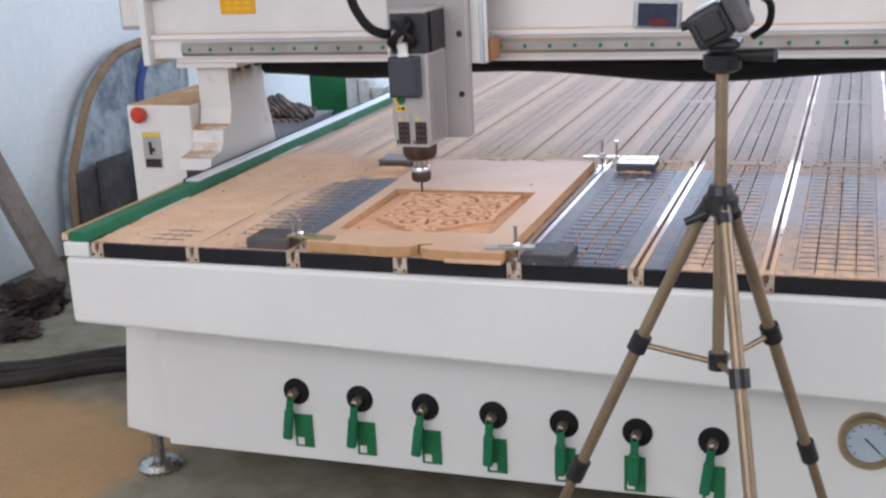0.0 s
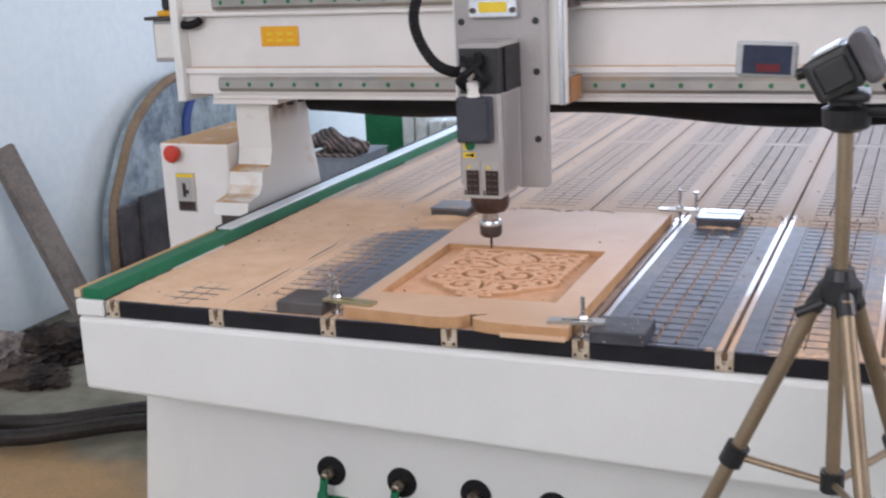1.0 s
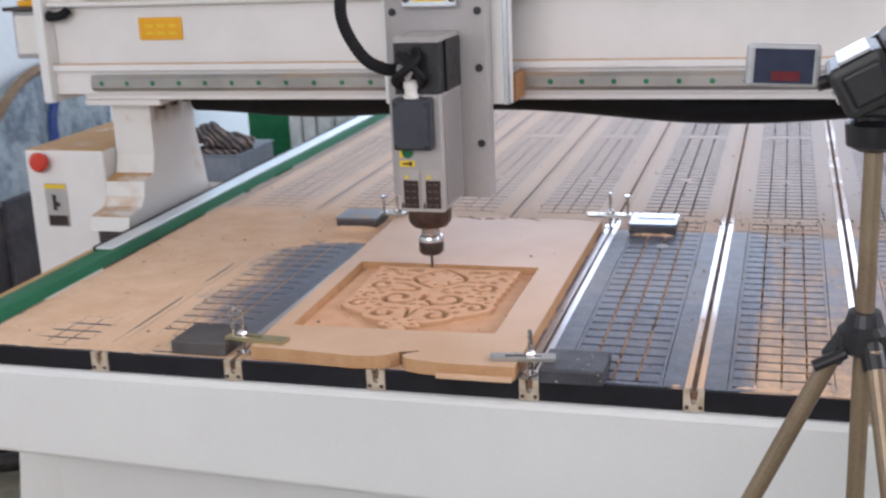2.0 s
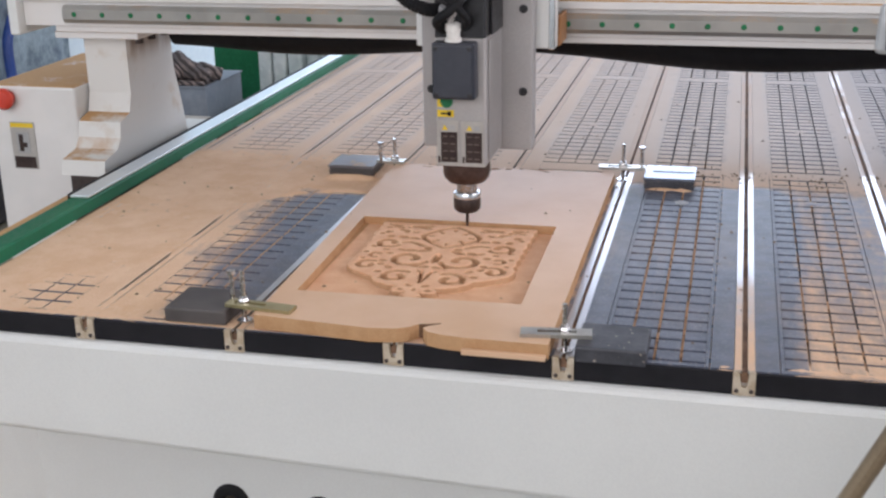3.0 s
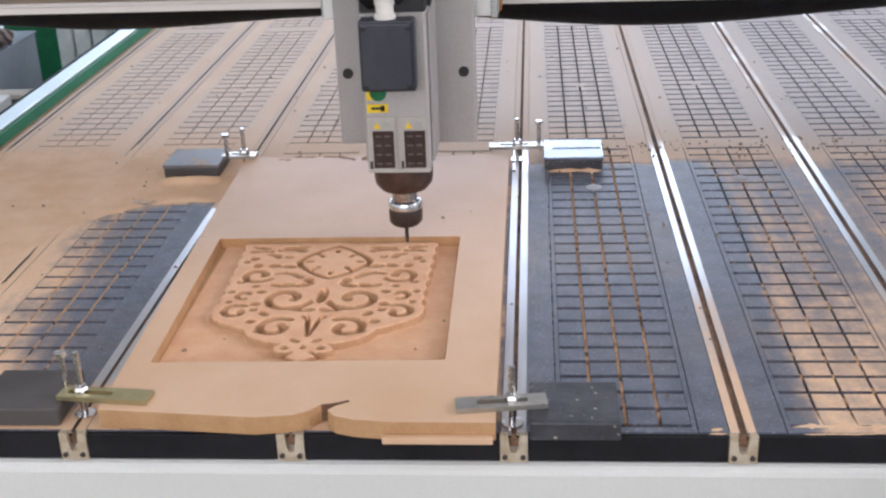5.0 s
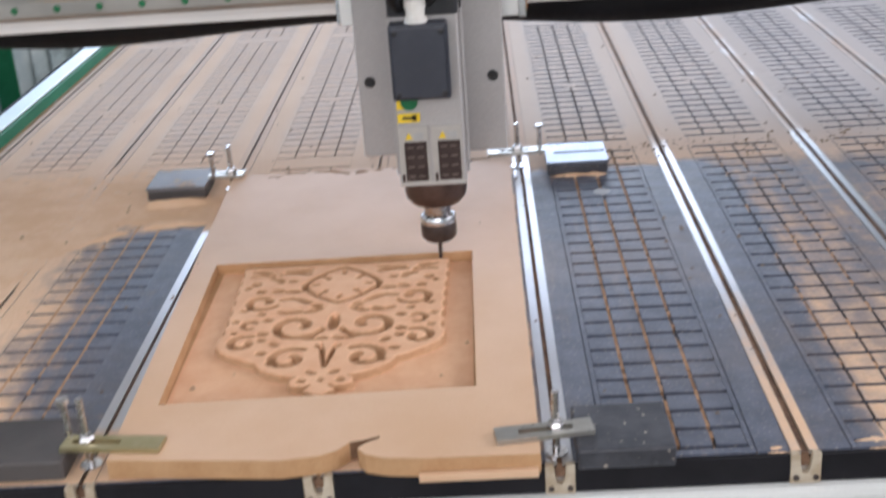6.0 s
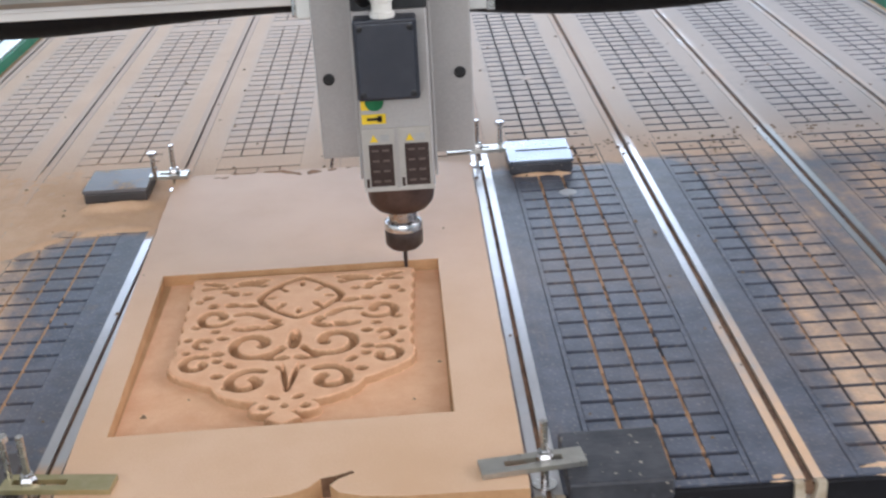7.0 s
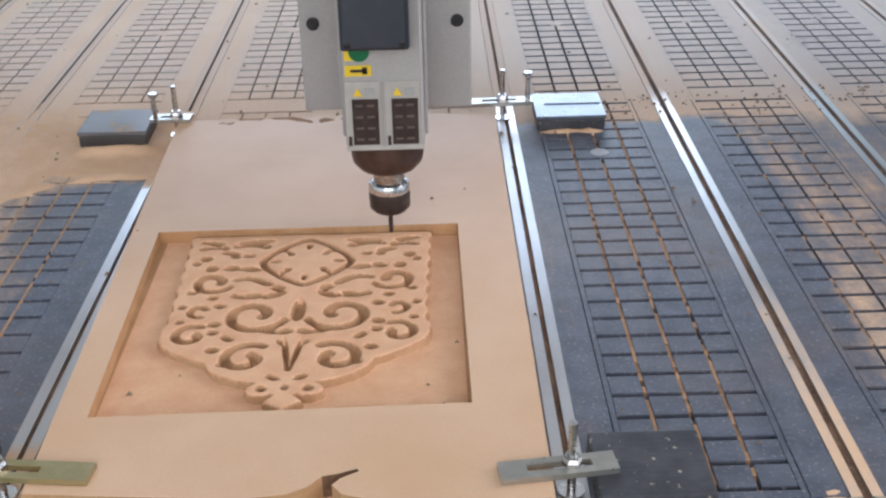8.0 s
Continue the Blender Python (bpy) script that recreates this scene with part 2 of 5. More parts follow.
CHAMPAGNE = plain("champagne_alloy", (0.21, 0.155, 0.10), (0.29, 0.22, 0.145), 0.38, 0.45, 200, 12, 0.05)
SILVER = plain("silver_plastic", (0.40, 0.41, 0.42), (0.52, 0.53, 0.54), 0.32, 0.3)
CAM_GREY = plain("camera_grey", (0.020, 0.022, 0.023), (0.050, 0.054, 0.055), 0.42)
SCREEN = plain("screen", (0.02, 0.025, 0.05), (0.035, 0.04, 0.075), 0.12)
SCREEN_RED = plain("screen_red", (0.12, 0.012, 0.018), (0.18, 0.02, 0.025), 0.15)
BRASS = plain("brass", (0.36, 0.28, 0.17), (0.46, 0.37, 0.24), 0.36, 0.8)
DIAL = plain("dial_face", (0.36, 0.46, 0.55), (0.44, 0.53, 0.61), 0.4)


def floor_material():
    """Grey-green worn concrete; sawdust trodden into it round the machine."""
    m, nt, bsdf = nodes_of("floor_concrete")
    xyz = node(nt, "ShaderNodeSeparateXYZ", {0: node(nt, "ShaderNodeNewGeometry").outputs["Position"]})
    n1, n2, n3 = noise_of(nt, 1.4, 5), noise_of(nt, 9, 5), noise_of(nt, 90, 3)
    wob = calc(nt, "MULTIPLY", calc(nt, "SUBTRACT", n1, 0.5), 0.9)
    spill = box_mask(nt, calc(nt, "ADD", xyz.outputs[0], wob), calc(nt, "ADD", xyz.outputs[1], wob), -1.95, -0.92, -0.9, 0.62, 0.12)
    spill = calc(nt, "MULTIPLY", spill, ramp(nt, n2, 0.2, 0.6, 0.8, 1.0))
    body = mix(nt, ramp(nt, calc(nt, "ADD", calc(nt, "MULTIPLY", n1, 0.5), calc(nt, "MULTIPLY", n2, 0.5)), 0.35, 0.65), (0.17, 0.155, 0.115), (0.29, 0.275, 0.215))
    dust = mix(nt, ramp(nt, n3, 0.3, 0.7), (0.43, 0.27, 0.13), (0.49, 0.315, 0.16))
    shade(nt, bsdf, mix(nt, spill, body, dust), 0.8)
    bsdf.inputs["Specular IOR Level"].default_value = 0.25
    bump(nt, bsdf, calc(nt, "ADD", n2, n3), 0.3, 0.003)
    return m


def column_material():
    """Dusty white enamel with brown oil run down from the flange bolts."""
    m, nt, bsdf = nodes_of("column_enamel")
    g = node(nt, "ShaderNodeNewGeometry")
    xyz = node(nt, "ShaderNodeSeparateXYZ", {0: g.outputs["Position"]})
    up = node(nt, "ShaderNodeSeparateXYZ", {0: g.outputs["Normal"]}).outputs[2]
    big, small = noise_of(nt, 9), noise_of(nt, 120)
    runs = noise_of(nt, 1.0, 4, 0.6, node(nt, "ShaderNodeVectorMath", {0: g.outputs["Position"], 1: (22, 22, 5)}, operation="MULTIPLY").outputs[0])
    oil = calc(nt, "MULTIPLY", ramp(nt, xyz.outputs[2], 0.985, 1.065), ramp(nt, xyz.outputs[1], 0.940, 0.96))
    oil = calc(nt, "MULTIPLY", oil, ramp(nt, runs, 0.30, 0.60))
    scuff = ramp(nt, noise_of(nt, 16, 5), 0.56, 0.74, 0, 0.45)
    body = mix(nt, scuff, (0.74, 0.73, 0.70), (0.56, 0.45, 0.33))
    body = mix(nt, oil, body, (0.24, 0.135, 0.065))
    # sawdust on the steps, its tone deepened for the shade there
    dust = mix(nt, small, (0.46, 0.25, 0.10), (0.60, 0.35, 0.16))
    mask = calc(nt, "MULTIPLY", ramp(nt, up, 0.35, 0.8), ramp(nt, big, 0.25, 0.5))
    shade(nt, bsdf, mix(nt, mask, body, dust), ramp(nt, mask, 0, 1, 0.42, 0.9))
    bump(nt, bsdf, small, 0.12, 0.001)
    return m


CONCRETE, COLUMN = floor_material(), column_material()
PLASTER = plain("pale_blue_plaster", (0.72, 0.82, 0.87), (0.82, 0.90, 0.93), 0.85, 0, 25, 1.1, 0.2, 0.003)
CEILING = plain("ceiling_white", (0.66, 0.66, 0.64), (0.74, 0.74, 0.72), 0.9)
TIMBER = plain("grey_timber", (0.16, 0.14, 0.13), (0.28, 0.25, 0.23), 0.8, 0, 70, 6, 0.4, 0.002)
BROWN_TIMBER = plain("brown_timber", (0.20, 0.14, 0.09), (0.30, 0.22, 0.15), 0.7, 0, 60, 8, 0.3)
SHEETING = plain("grey_sheeting", (0.15, 0.20, 0.26), (0.44, 0.53, 0.58), 0.35, 0, 24, 7, 0.6, 0.01)
GREY_BOARD = plain("dark_grey_board", (0.06, 0.06, 0.07), (0.13, 0.12, 0.125), 0.6, 0, 20, 4, 0.4)
CLOTH = plain("grey_brown_cloth", (0.10, 0.08, 0.075), (0.42, 0.36, 0.33), 0.95, 0, 30, 9, 0.8, 0.01)
RAG_DARK = plain("dark_rag", (0.012, 0.010, 0.010), (0.115, 0.085, 0.070), 0.95, 0, 14, 6, 0.5, 0.006)
GREY_BLUE = plain("grey_blue_carton", (0.29, 0.33, 0.39), (0.38, 0.42, 0.47), 0.7, 0, 40, 3)
WRAP = plain("clear_wrap", (0.56, 0.64, 0.63), (0.80, 0.84, 0.82), 0.25, 0, 14, 4, 1.0, 0.02)
BLUE_HOSE = plain("blue_hose", (0.015, 0.05, 0.22), (0.03, 0.08, 0.32), 0.4)
GREY_HOSE = plain("grey_hose", (0.018, 0.015, 0.014), (0.045, 0.038, 0.034), 0.5)


# ---- mesh helpers ----
def part(name, bm, material, parent=None, label="", smooth=False):
    """Links a bmesh as one mesh object, under a thing or a part."""
    bmesh.ops.recalc_face_normals(bm, faces=bm.faces[:])
    me = bpy.data.meshes.new(name)
    bm.to_mesh(me)
    bm.free()
    return linked(name, me, material, parent, label, smooth)


def linked(name, me, material, parent=None, label="", smooth=False):
    if not me.materials:
        me.materials.append(material)
    if smooth:
        me.shade_smooth()
        me.set_sharp_from_angle(angle=radians(40))
    ob = new(name, me)
    ob.parent = parent
    if label:
        tagged(ob, label)
    return ob


def base(name, label, category, group="", kind="", at=(0, 0, 0)):
    ob = new(name)
    ob.location = at
    ob.empty_display_size = 0.05
    return tagged(ob, label, category, group, kind)


def box(bm, x0, x1, y0, y1, z0, z1, bevel=0.0, m=None):
    vs = [bm.verts.new((x, y, z)) for x in (x0, x1) for y in (y0, y1) for z in (z0, z1)]
    fs = [bm.faces.new([vs[i] for i in q]) for q in ((0, 1, 3, 2), (4, 6, 7, 5), (0, 4, 5, 1), (2, 3, 7, 6), (0, 2, 6, 4), (1, 5, 7, 3))]
    if bevel:
        es = list({e for f in fs for e in f.edges})
        r = bmesh.ops.bevel(bm, geom=es, offset=bevel, segments=2, profile=0.5, affect="EDGES")
        vs = list({v for f in r["faces"] for v in f.verts} | {v for v in vs if v.is_valid})
    if m is not None:
        bmesh.ops.transform(bm, matrix=m, verts=vs)
    return bm


def boxed(*a, **k):
    return box(bmesh.new(), *a, **k)


def turned(bm, profile, at=(0, 0, 0), axis="z", seg=24):
    """A lathed solid: profile of (radius, height)."""
    rings = []
    for r, h in profile:
        ring = []
        for i in range(seg):
            a = 2 * math.pi * i / seg
            p = (r * math.cos(a), r * math.sin(a), h)
            if axis == "y":
                p = (p[0], p[2], p[1])
            elif axis == "x":
                p = (p[2], p[0], p[1])
            ring.append(bm.verts.new((p[0] + at[0], p[1] + at[1], p[2] + at[2])))
        rings.append(ring)
    for a, b in zip(rings, rings[1:]):
        for i in range(seg):
            bm.faces.new((a[i], a[(i + 1) % seg], b[(i + 1) % seg], b[i]))
    bm.faces.new(rings[0][::-1])
    bm.faces.new(rings[-1])
    return bm


def curve_points(pts, n=8):
    """Catmull-Rom through pts."""
    p = [Vector(q) for q in pts]
    p = [2 * p[0] - p[1]] + p + [2 * p[-1] - p[-2]]
    out = []
    for i in range(1, len(p) - 2):
        for k in range(n):
            t = k / n
            a, b, c, d = p[i - 1:i + 3]
            out.append(0.5 * (2 * b + (c - a) * t + (2 * a - 5 * b + 4 * c - d) * t * t + (3 * b - a - 3 * c + d) * t ** 3))
    return out + [p[-2]]


def tube(bm, pts, r, seg=12, ribs=0.0, flat=1.0):
    """A round tube along pts; ribs: depth of corrugation."""
    rings = []
    side = Vector((0.3, 0.2, 1)).normalized()
    for i, p in enumerate(pts):
        d = (pts[min(i + 1, len(pts) - 1)] - pts[max(i - 1, 0)]).normalized()
        a = side - d * side.dot(d)
        a = a.normalized() if a.length > 1e-4 else d.orthogonal().normalized()
        b = d.cross(a)
        rr = r - (ribs if i % 2 else 0)
        rings.append([bm.verts.new(p + rr * (a * math.cos(t) + b * math.sin(t) * flat)) for t in [2 * math.pi * k / seg for k in range(seg)]])
    for a, b in zip(rings, rings[1:]):
        for i in range(seg):
            bm.faces.new((a[i], a[(i + 1) % seg], b[(i + 1) % seg], b[i]))
    bm.faces.new(rings[0][::-1])
    bm.faces.new(rings[-1])
    return bm


def rod(bm, a, b, r0, r1=None, seg=14):
    a, b = Vector(a), Vector(b)
    r1 = r0 if r1 is None else r1
    d = (b - a).normalized()
    u = d.orthogonal().normalized()
    w = d.cross(u)
    ra = [bm.verts.new(a + r0 * (u * math.cos(t) + w * math.sin(t))) for t in [2 * math.pi * k / seg for k in range(seg)]]
    rb = [bm.verts.new(b + r1 * (u * math.cos(t) + w * math.sin(t))) for t in [2 * math.pi * k / seg for k in range(seg)]]
    for i in range(seg):
        bm.faces.new((ra[i], ra[(i + 1) % seg], rb[(i + 1) % seg], rb[i]))
    bm.faces.new(ra[::-1])
    bm.faces.new(rb)
    return bm


def prism(bm, outline, y0, y1, axis="y"):
    """A closed outline of (x, z) drawn out along y (axis 'x': (y, z) along x; 'z': (x, y) along z)."""
    def at(p, h):
        return {"y": (p[0], h, p[1]), "x": (h, p[0], p[1]), "z": (p[0], p[1], h)}[axis]
    a = [bm.verts.new(at(p, y0)) for p in outline]
    b = [bm.verts.new(at(p, y1)) for p in outline]
    n = len(outline)
    for i in range(n):
        bm.faces.new((a[i], a[(i + 1) % n], b[(i + 1) % n], b[i]))
    bm.faces.new(a[::-1])
    bm.faces.new(b)
    return bm


def field(name, xs, ys, height, material, parent=None, label="", skirt=None):
    """A sheet of heights over a grid; skirt: bottom height of its rim."""
    nx, ny = len(xs), len(ys)
    zz = height(*np.meshgrid(xs, ys))
    co = [(float(x), float(y), float(zz[j, i])) for j, y in enumerate(ys) for i, x in enumerate(xs)]
    fs = [(j * nx + i, j * nx + i + 1, (j + 1) * nx + i + 1, (j + 1) * nx + i) for j in range(ny - 1) for i in range(nx - 1)]
    if skirt is not None:
        rim = [i for i in range(nx)] + [j * nx + nx - 1 for j in range(1, ny)] + [(ny - 1) * nx + i for i in range(nx - 2, -1, -1)] + [j * nx for j in range(ny - 2, 0, -1)]
        start = len(co)
        co += [(co[i][0], co[i][1], skirt) for i in rim]
        n = len(rim)
        fs += [(rim[k], start + k, start + (k + 1) % n, rim[(k + 1) % n]) for k in range(n)]
    me = bpy.data.meshes.new(name)
    me.from_pydata(co, [], fs)
    me.shade_smooth()
    return linked(name, me, material, parent, label)


def waves(x, y, seed, scale, octaves=4):
    """Smooth noise on arrays, about -1 to 1."""
    rng = np.random.RandomState(seed)
    out, amp = 0 * x, 1.0
    for o in range(octaves):
        for _ in range(5):
            a, ph, k = rng.uniform(0, 6.283), rng.uniform(0, 6.283), scale * 2 ** o * rng.uniform(0.6, 1.5)
            out = out + amp * 0.4 * np.sin(k * (x * np.cos(a) + y * np.sin(a)) + ph)
        amp *= 0.55
    return out


# ---- room ----
def wall(name, x0, x1, y0, y1, openings=(), axis="x", label="pale blue plastered workshop wall"):
    """A wall as a slab; openings (a0, a1, z0, z1) go through it."""
    bm = bmesh.new()
    lo, hi = (x0, x1) if axis == "x" else (y0, y1)
    cut = sorted(openings)
    edge = lo
    for a0, a1, z0, z1 in cut:
        for s0, s1, u0, u1 in ((edge, a0, 0, TOP), (a0, a1, 0, z0), (a0, a1, z1, TOP)):
            if s1 - s0 > 0.001 and u1 - u0 > 0.001:
                box(bm, *((s0, s1, y0, y1) if axis == "x" else (x0, x1, s0, s1)), u0, u1)
        edge = a1
    box(bm, *((edge, hi, y0, y1) if axis == "x" else (x0, x1, edge, hi)), 0, TOP)
    return tagged(part(name, bm, PLASTER), label, "wall", kind="structure")


def room():
    xs, ys = np.linspace(WEST, EAST, 40), np.linspace(SOUTH, NORTH, 60)
    fl = field("floor", xs, ys, lambda x, y: 0.004 * waves(x, y, 3, 2.0) - 0.006, CONCRETE, skirt=-0.15)
    tagged(fl, "dusty brown concrete workshop floor", "floor", kind="structure")
    wall("wall_west", WEST - 0.2, WEST, SOUTH, NORTH, (), "y")
    wall("wall_east", EAST, EAST + 0.2, SOUTH, NORTH, ((-1.3, 2.3, 1.9, 3.9),), "y")
    wall("wall_north", WEST - 0.2, EAST + 0.2, NORTH, NORTH + 0.2, ((-2.4, 2.6, 1.2, 3.5),))
    wall("wall_south", WEST - 0.2, EAST + 0.2, SOUTH - 0.2, SOUTH, ((-2.4, 2.0, 1.8, 4.0),))
    tagged(part("ceiling", boxed(WEST - 0.2, EAST + 0.2, SOUTH - 0.2, NORTH + 0.2, TOP, TOP + 0.15), CEILING), "plain white workshop ceiling", "ceiling", kind="structure")
    g = boxed(-60, 60, -60, 60, -0.4, -0.2)
    tagged(part("ground", g, CONCRETE), "bare dusty yard outside the workshop", "ground", kind="structure")


room()

# ---- the machine bed ----
DECK, PITCH, LONG = 0.75, 0.27, 3.31
SLOTS = [-0.81 + PITCH * k for k in range(9)]
GRID, GAP, ROWS_A_FIELD = 0.0402, 0.0070, 26


def long_gap(k):
    """Width of the lengthwise grooves: broad and dust-filled on the panel beside the work."""
    return 0.0042 if k == 4 else 0.0034 if k > 4 else 0.0030


HALF = 0.0765
FIELDS = [0.021, 1.135, 2.25]


def t_slot(parent, x):
    w, g = 0.0150, 0.0044 if x > 0.4 else 0.0032 if x > 0.2 else 0.0026
    o = [(-w, 0.713), (w, 0.713), (w, DECK), (g, DECK), (g, 0.745), (0.010, 0.745), (0.010, 0.730), (-0.010, 0.730), (-0.010, 0.745), (-g, 0.745), (-g, DECK), (-w, DECK)]
    rail = part("t_slot_rail", prism(bmesh.new(), [(x + a, z + 0.0008) for a, z in o], 0.004, LONG), ALU_DUST, parent, "aluminium T-slot rail with sawdust in its groove")
    lug = [(-0.0165, 0.713), (0.0165, 0.713), (0.0165, DECK), (0.0070, DECK), (0.0056, 0.735), (0.003, 0.7255), (-0.003, 0.7255), (-0.0056, 0.735), (-0.0070, DECK), (-0.0165, DECK)]
    part("end_lug", prism(bmesh.new(), [(x + a, z + 0.0004) for a, z in lug], -0.004, 0.0038), CAST_LUG, rail, "pale cast end lug")
    for s in (-0.0108, 0.0108):
        part("end_screw", turned(bmesh.new(), [(0.0028, 0), (0.0035, -0.003), (0.002, -0.0036)], (x + s, -0.004, 0.7215), "y", 10), DARK_STEEL, rail)
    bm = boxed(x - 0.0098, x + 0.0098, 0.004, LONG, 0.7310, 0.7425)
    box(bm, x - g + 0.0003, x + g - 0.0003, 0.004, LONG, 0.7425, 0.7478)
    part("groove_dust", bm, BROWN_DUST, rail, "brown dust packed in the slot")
    return rail


def tile_mesh(wide):
    me = bpy.data.meshes.new("tile")
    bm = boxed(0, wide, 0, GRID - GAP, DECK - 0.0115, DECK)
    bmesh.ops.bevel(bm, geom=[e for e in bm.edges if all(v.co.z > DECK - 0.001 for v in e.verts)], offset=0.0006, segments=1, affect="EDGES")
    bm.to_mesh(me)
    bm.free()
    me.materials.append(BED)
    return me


def bed_panel(parent, k, singles, tile):
    """One vacuum panel between two slots: a base with groove shade in its colour, and raised margins and tiles with
    grooves between.
    """
    x0, x1 = SLOTS[k] + 0.0155, SLOTS[k + 1] - 0.0155
    c = (x0 + x1) / 2
    p = part("bed_panel", boxed(x0, x1, 0, LONG, 0.713, DECK - 0.011), GROOVE_SHADED, parent, "blue-grey PVC vacuum panel with a cut grid")
    bm = boxed(x0 + 0.0014, x1 - 0.0014, -0.001, 0.006, 0.713, DECK - 0.002, 0.001)
    part("front_edge", bm, EDGE, p, "black edge of the panel")
    bm = bmesh.new()
    half, gx = HALF, long_gap(k)
    z0 = DECK - 0.0115
    seam = 1.075 if k >= 4 else 0.0065
    for a, b, t in ((0.0065, seam, 0.0076), (seam, LONG, 0.0005)):
        if b - a > 0.01:
            box(bm, x0, c - half - t, a, b, z0, DECK)
            box(bm, c + half + t, x1, a, b, z0, DECK)
    if k >= 4:
        box(bm, c - half - 0.0062, c - half - 0.0004, 0.0065, seam, z0, DECK)
        box(bm, c + half + 0.0004, c + half + 0.0062, 0.0065, seam, z0, DECK)
    edge = 0.0065
    for f0 in FIELDS:
        box(bm, c - half, c + half, edge, f0 - GAP / 2, z0, DECK)
        edge = f0 + ROWS_A_FIELD * GRID + GAP / 2
    box(bm, c - half, c + half, edge, LONG, z0, DECK)
    part("margin", bm, BED, p)
    co, fs = [], []
    for n, f0 in enumerate(FIELDS):
        for r in range(ROWS_A_FIELD):
            for q in range(4):
                tx = c - half if q == 0 else c + (q - 2) * GRID + gx / 2
                tx2 = c + half if q == 3 else c + (q - 1) * GRID - gx / 2
                ty = f0 + r * GRID + GAP / 2
                if singles and n == 0:
                    ob = new("tile", tile[1 if q in (0, 3) else 0])
                    ob.location, ob.parent = (tx, ty, 0), p
                    continue
                b, e = len(co), GRID - GAP
                co += [(i, ty + j, z) for i in (tx, tx2) for j in (0, e) for z in (z0, DECK)]
                fs += [tuple(b + i for i in v) for v in ((0, 1, 3, 2), (4, 6, 7, 5), (0, 4, 5, 1), (2, 3, 7, 6), (1, 5, 7, 3))]
    me = bpy.data.meshes.new("tiles")
    me.from_pydata(co, [], fs)
    tagged(linked("tiles", me, BED, p), kind="stuff")
    # suction ports closed with plugs, on the middle groove
    for py in ((0.85 if k == 4 else 0.89), 1.55, 2.68):
        if k >= 4 or py > 1:
            plug = [(0.0155, -0.011), (0.0155, -0.0006), (0.0140, 0.0008), (0.0, 0.0010)]
            pale = k == 4 and py < 1
            part("port_plug", turned(bmesh.new(), plug, (c, py, DECK), "z", 20), PLUG if pale else BED, p, "pale suction port plug" if pale else "")
    return p


def side_rail(parent, x, side):
    """Edge guide: a bright strip on top, green flank toward the bed, with a pale ledge outside."""
    s = side
    o = [(x, 0.752), (x + s * 0.004, 0.773), (x + s * 0.007, 0.777), (x + s * 0.050, 0.777), (x + s * 0.052, 0.774), (x + s * 0.052, 0.752)]
    r = part("side_rail", prism(bmesh.new(), o if s > 0 else o[::-1], -0.005, LONG), GREEN, parent, "green-wrapped edge guide rail")
    part("steel_strip", boxed(min(x + s * 0.0082, x + s * 0.0515), max(x + s * 0.0082, x + s * 0.0515), 0.56, LONG, 0.7775, 0.7830, 0.0015), STRIP, r, "bright linear rail strip")
    part("rail_seal", boxed(min(x + s * 0.0525, x + s * 0.058), max(x + s * 0.0525, x + s * 0.058), 0.56, LONG, 0.765, 0.7850, 0.001), BLACK, r)
    part("ledge", boxed(min(x + s * 0.061, x + s * 0.080), max(x + s * 0.061, x + s * 0.080), -0.002, 0.63, 0.752, 0.772, 0.003), dusted("ledge_dusty", (0.55, 0.45, 0.32), (0.62, 0.5, 0.36), 0.6, 0.8), r)
    return r


def valve(parent, x, z, turn, tag_dx):
    """Ball valve: black rubber flange, steel stem, green lever and a green tag plate behind it."""
    y = 0.172
    v = part("valve", turned(bmesh.new(), [(0.036, 0), (0.036, -0.004), (0.031, -0.008), (0.018, -0.009), (0.017, -0.004)], (x, y, z), "y", 28), BLACK, parent, "black rubber valve flange")
    part("stem", turned(bmesh.new(), [(0.013, 0.002), (0.013, -0.022), (0.010, -0.026), (0.010, -0.04), (0.006, -0.042)], (x, y, z), "y", 16), STEM, v, "dull brassy valve stem")
    bm = bmesh.new()
    m = Matrix.Translation((x, 0, z)) @ Matrix.Rotation(radians(turn), 4, "Y")
    box(bm, -0.010, 0.010, y - 0.042, y - 0.032, -0.122, 0.004, 0.004, m)
    box(bm, -0.0125, 0.0125, y - 0.046, y - 0.030, -0.122, -0.038, 0.005, m)
    part("lever", bm, GREEN, v, "green plastic-coated lever")
    bm = boxed(x - 0.004 + tag_dx, x + 0.048 + tag_dx, y - 0.006, y - 0.002, z - 0.155, z - 0.062, 0.0015)
    part("tag", bm, GREEN_PAINT, v, "green tag plate")
    part("tag_print", boxed(x + 0.004 + tag_dx, x + 0.022 + tag_dx, y - 0.0075, y - 0.0055, z - 0.148, z - 0.128), PAPER, v)
    return v


def front_beam_mesh():
    """Box beam whose lower edge drops a little toward the right."""
    bm = boxed(-0.905, 1.445, -0.012, 0.10, 0.0, 0.7115)
    for v in bm.verts:
        if v.co.z < 0.1:
            v.co.z = 0.536 - 0.0265 * (v.co.x + 0.9)
    bmesh.ops.bevel(bm, geom=bm.edges[:], offset=0.012, segments=3, profile=0.5, affect="EDGES")
    return bm


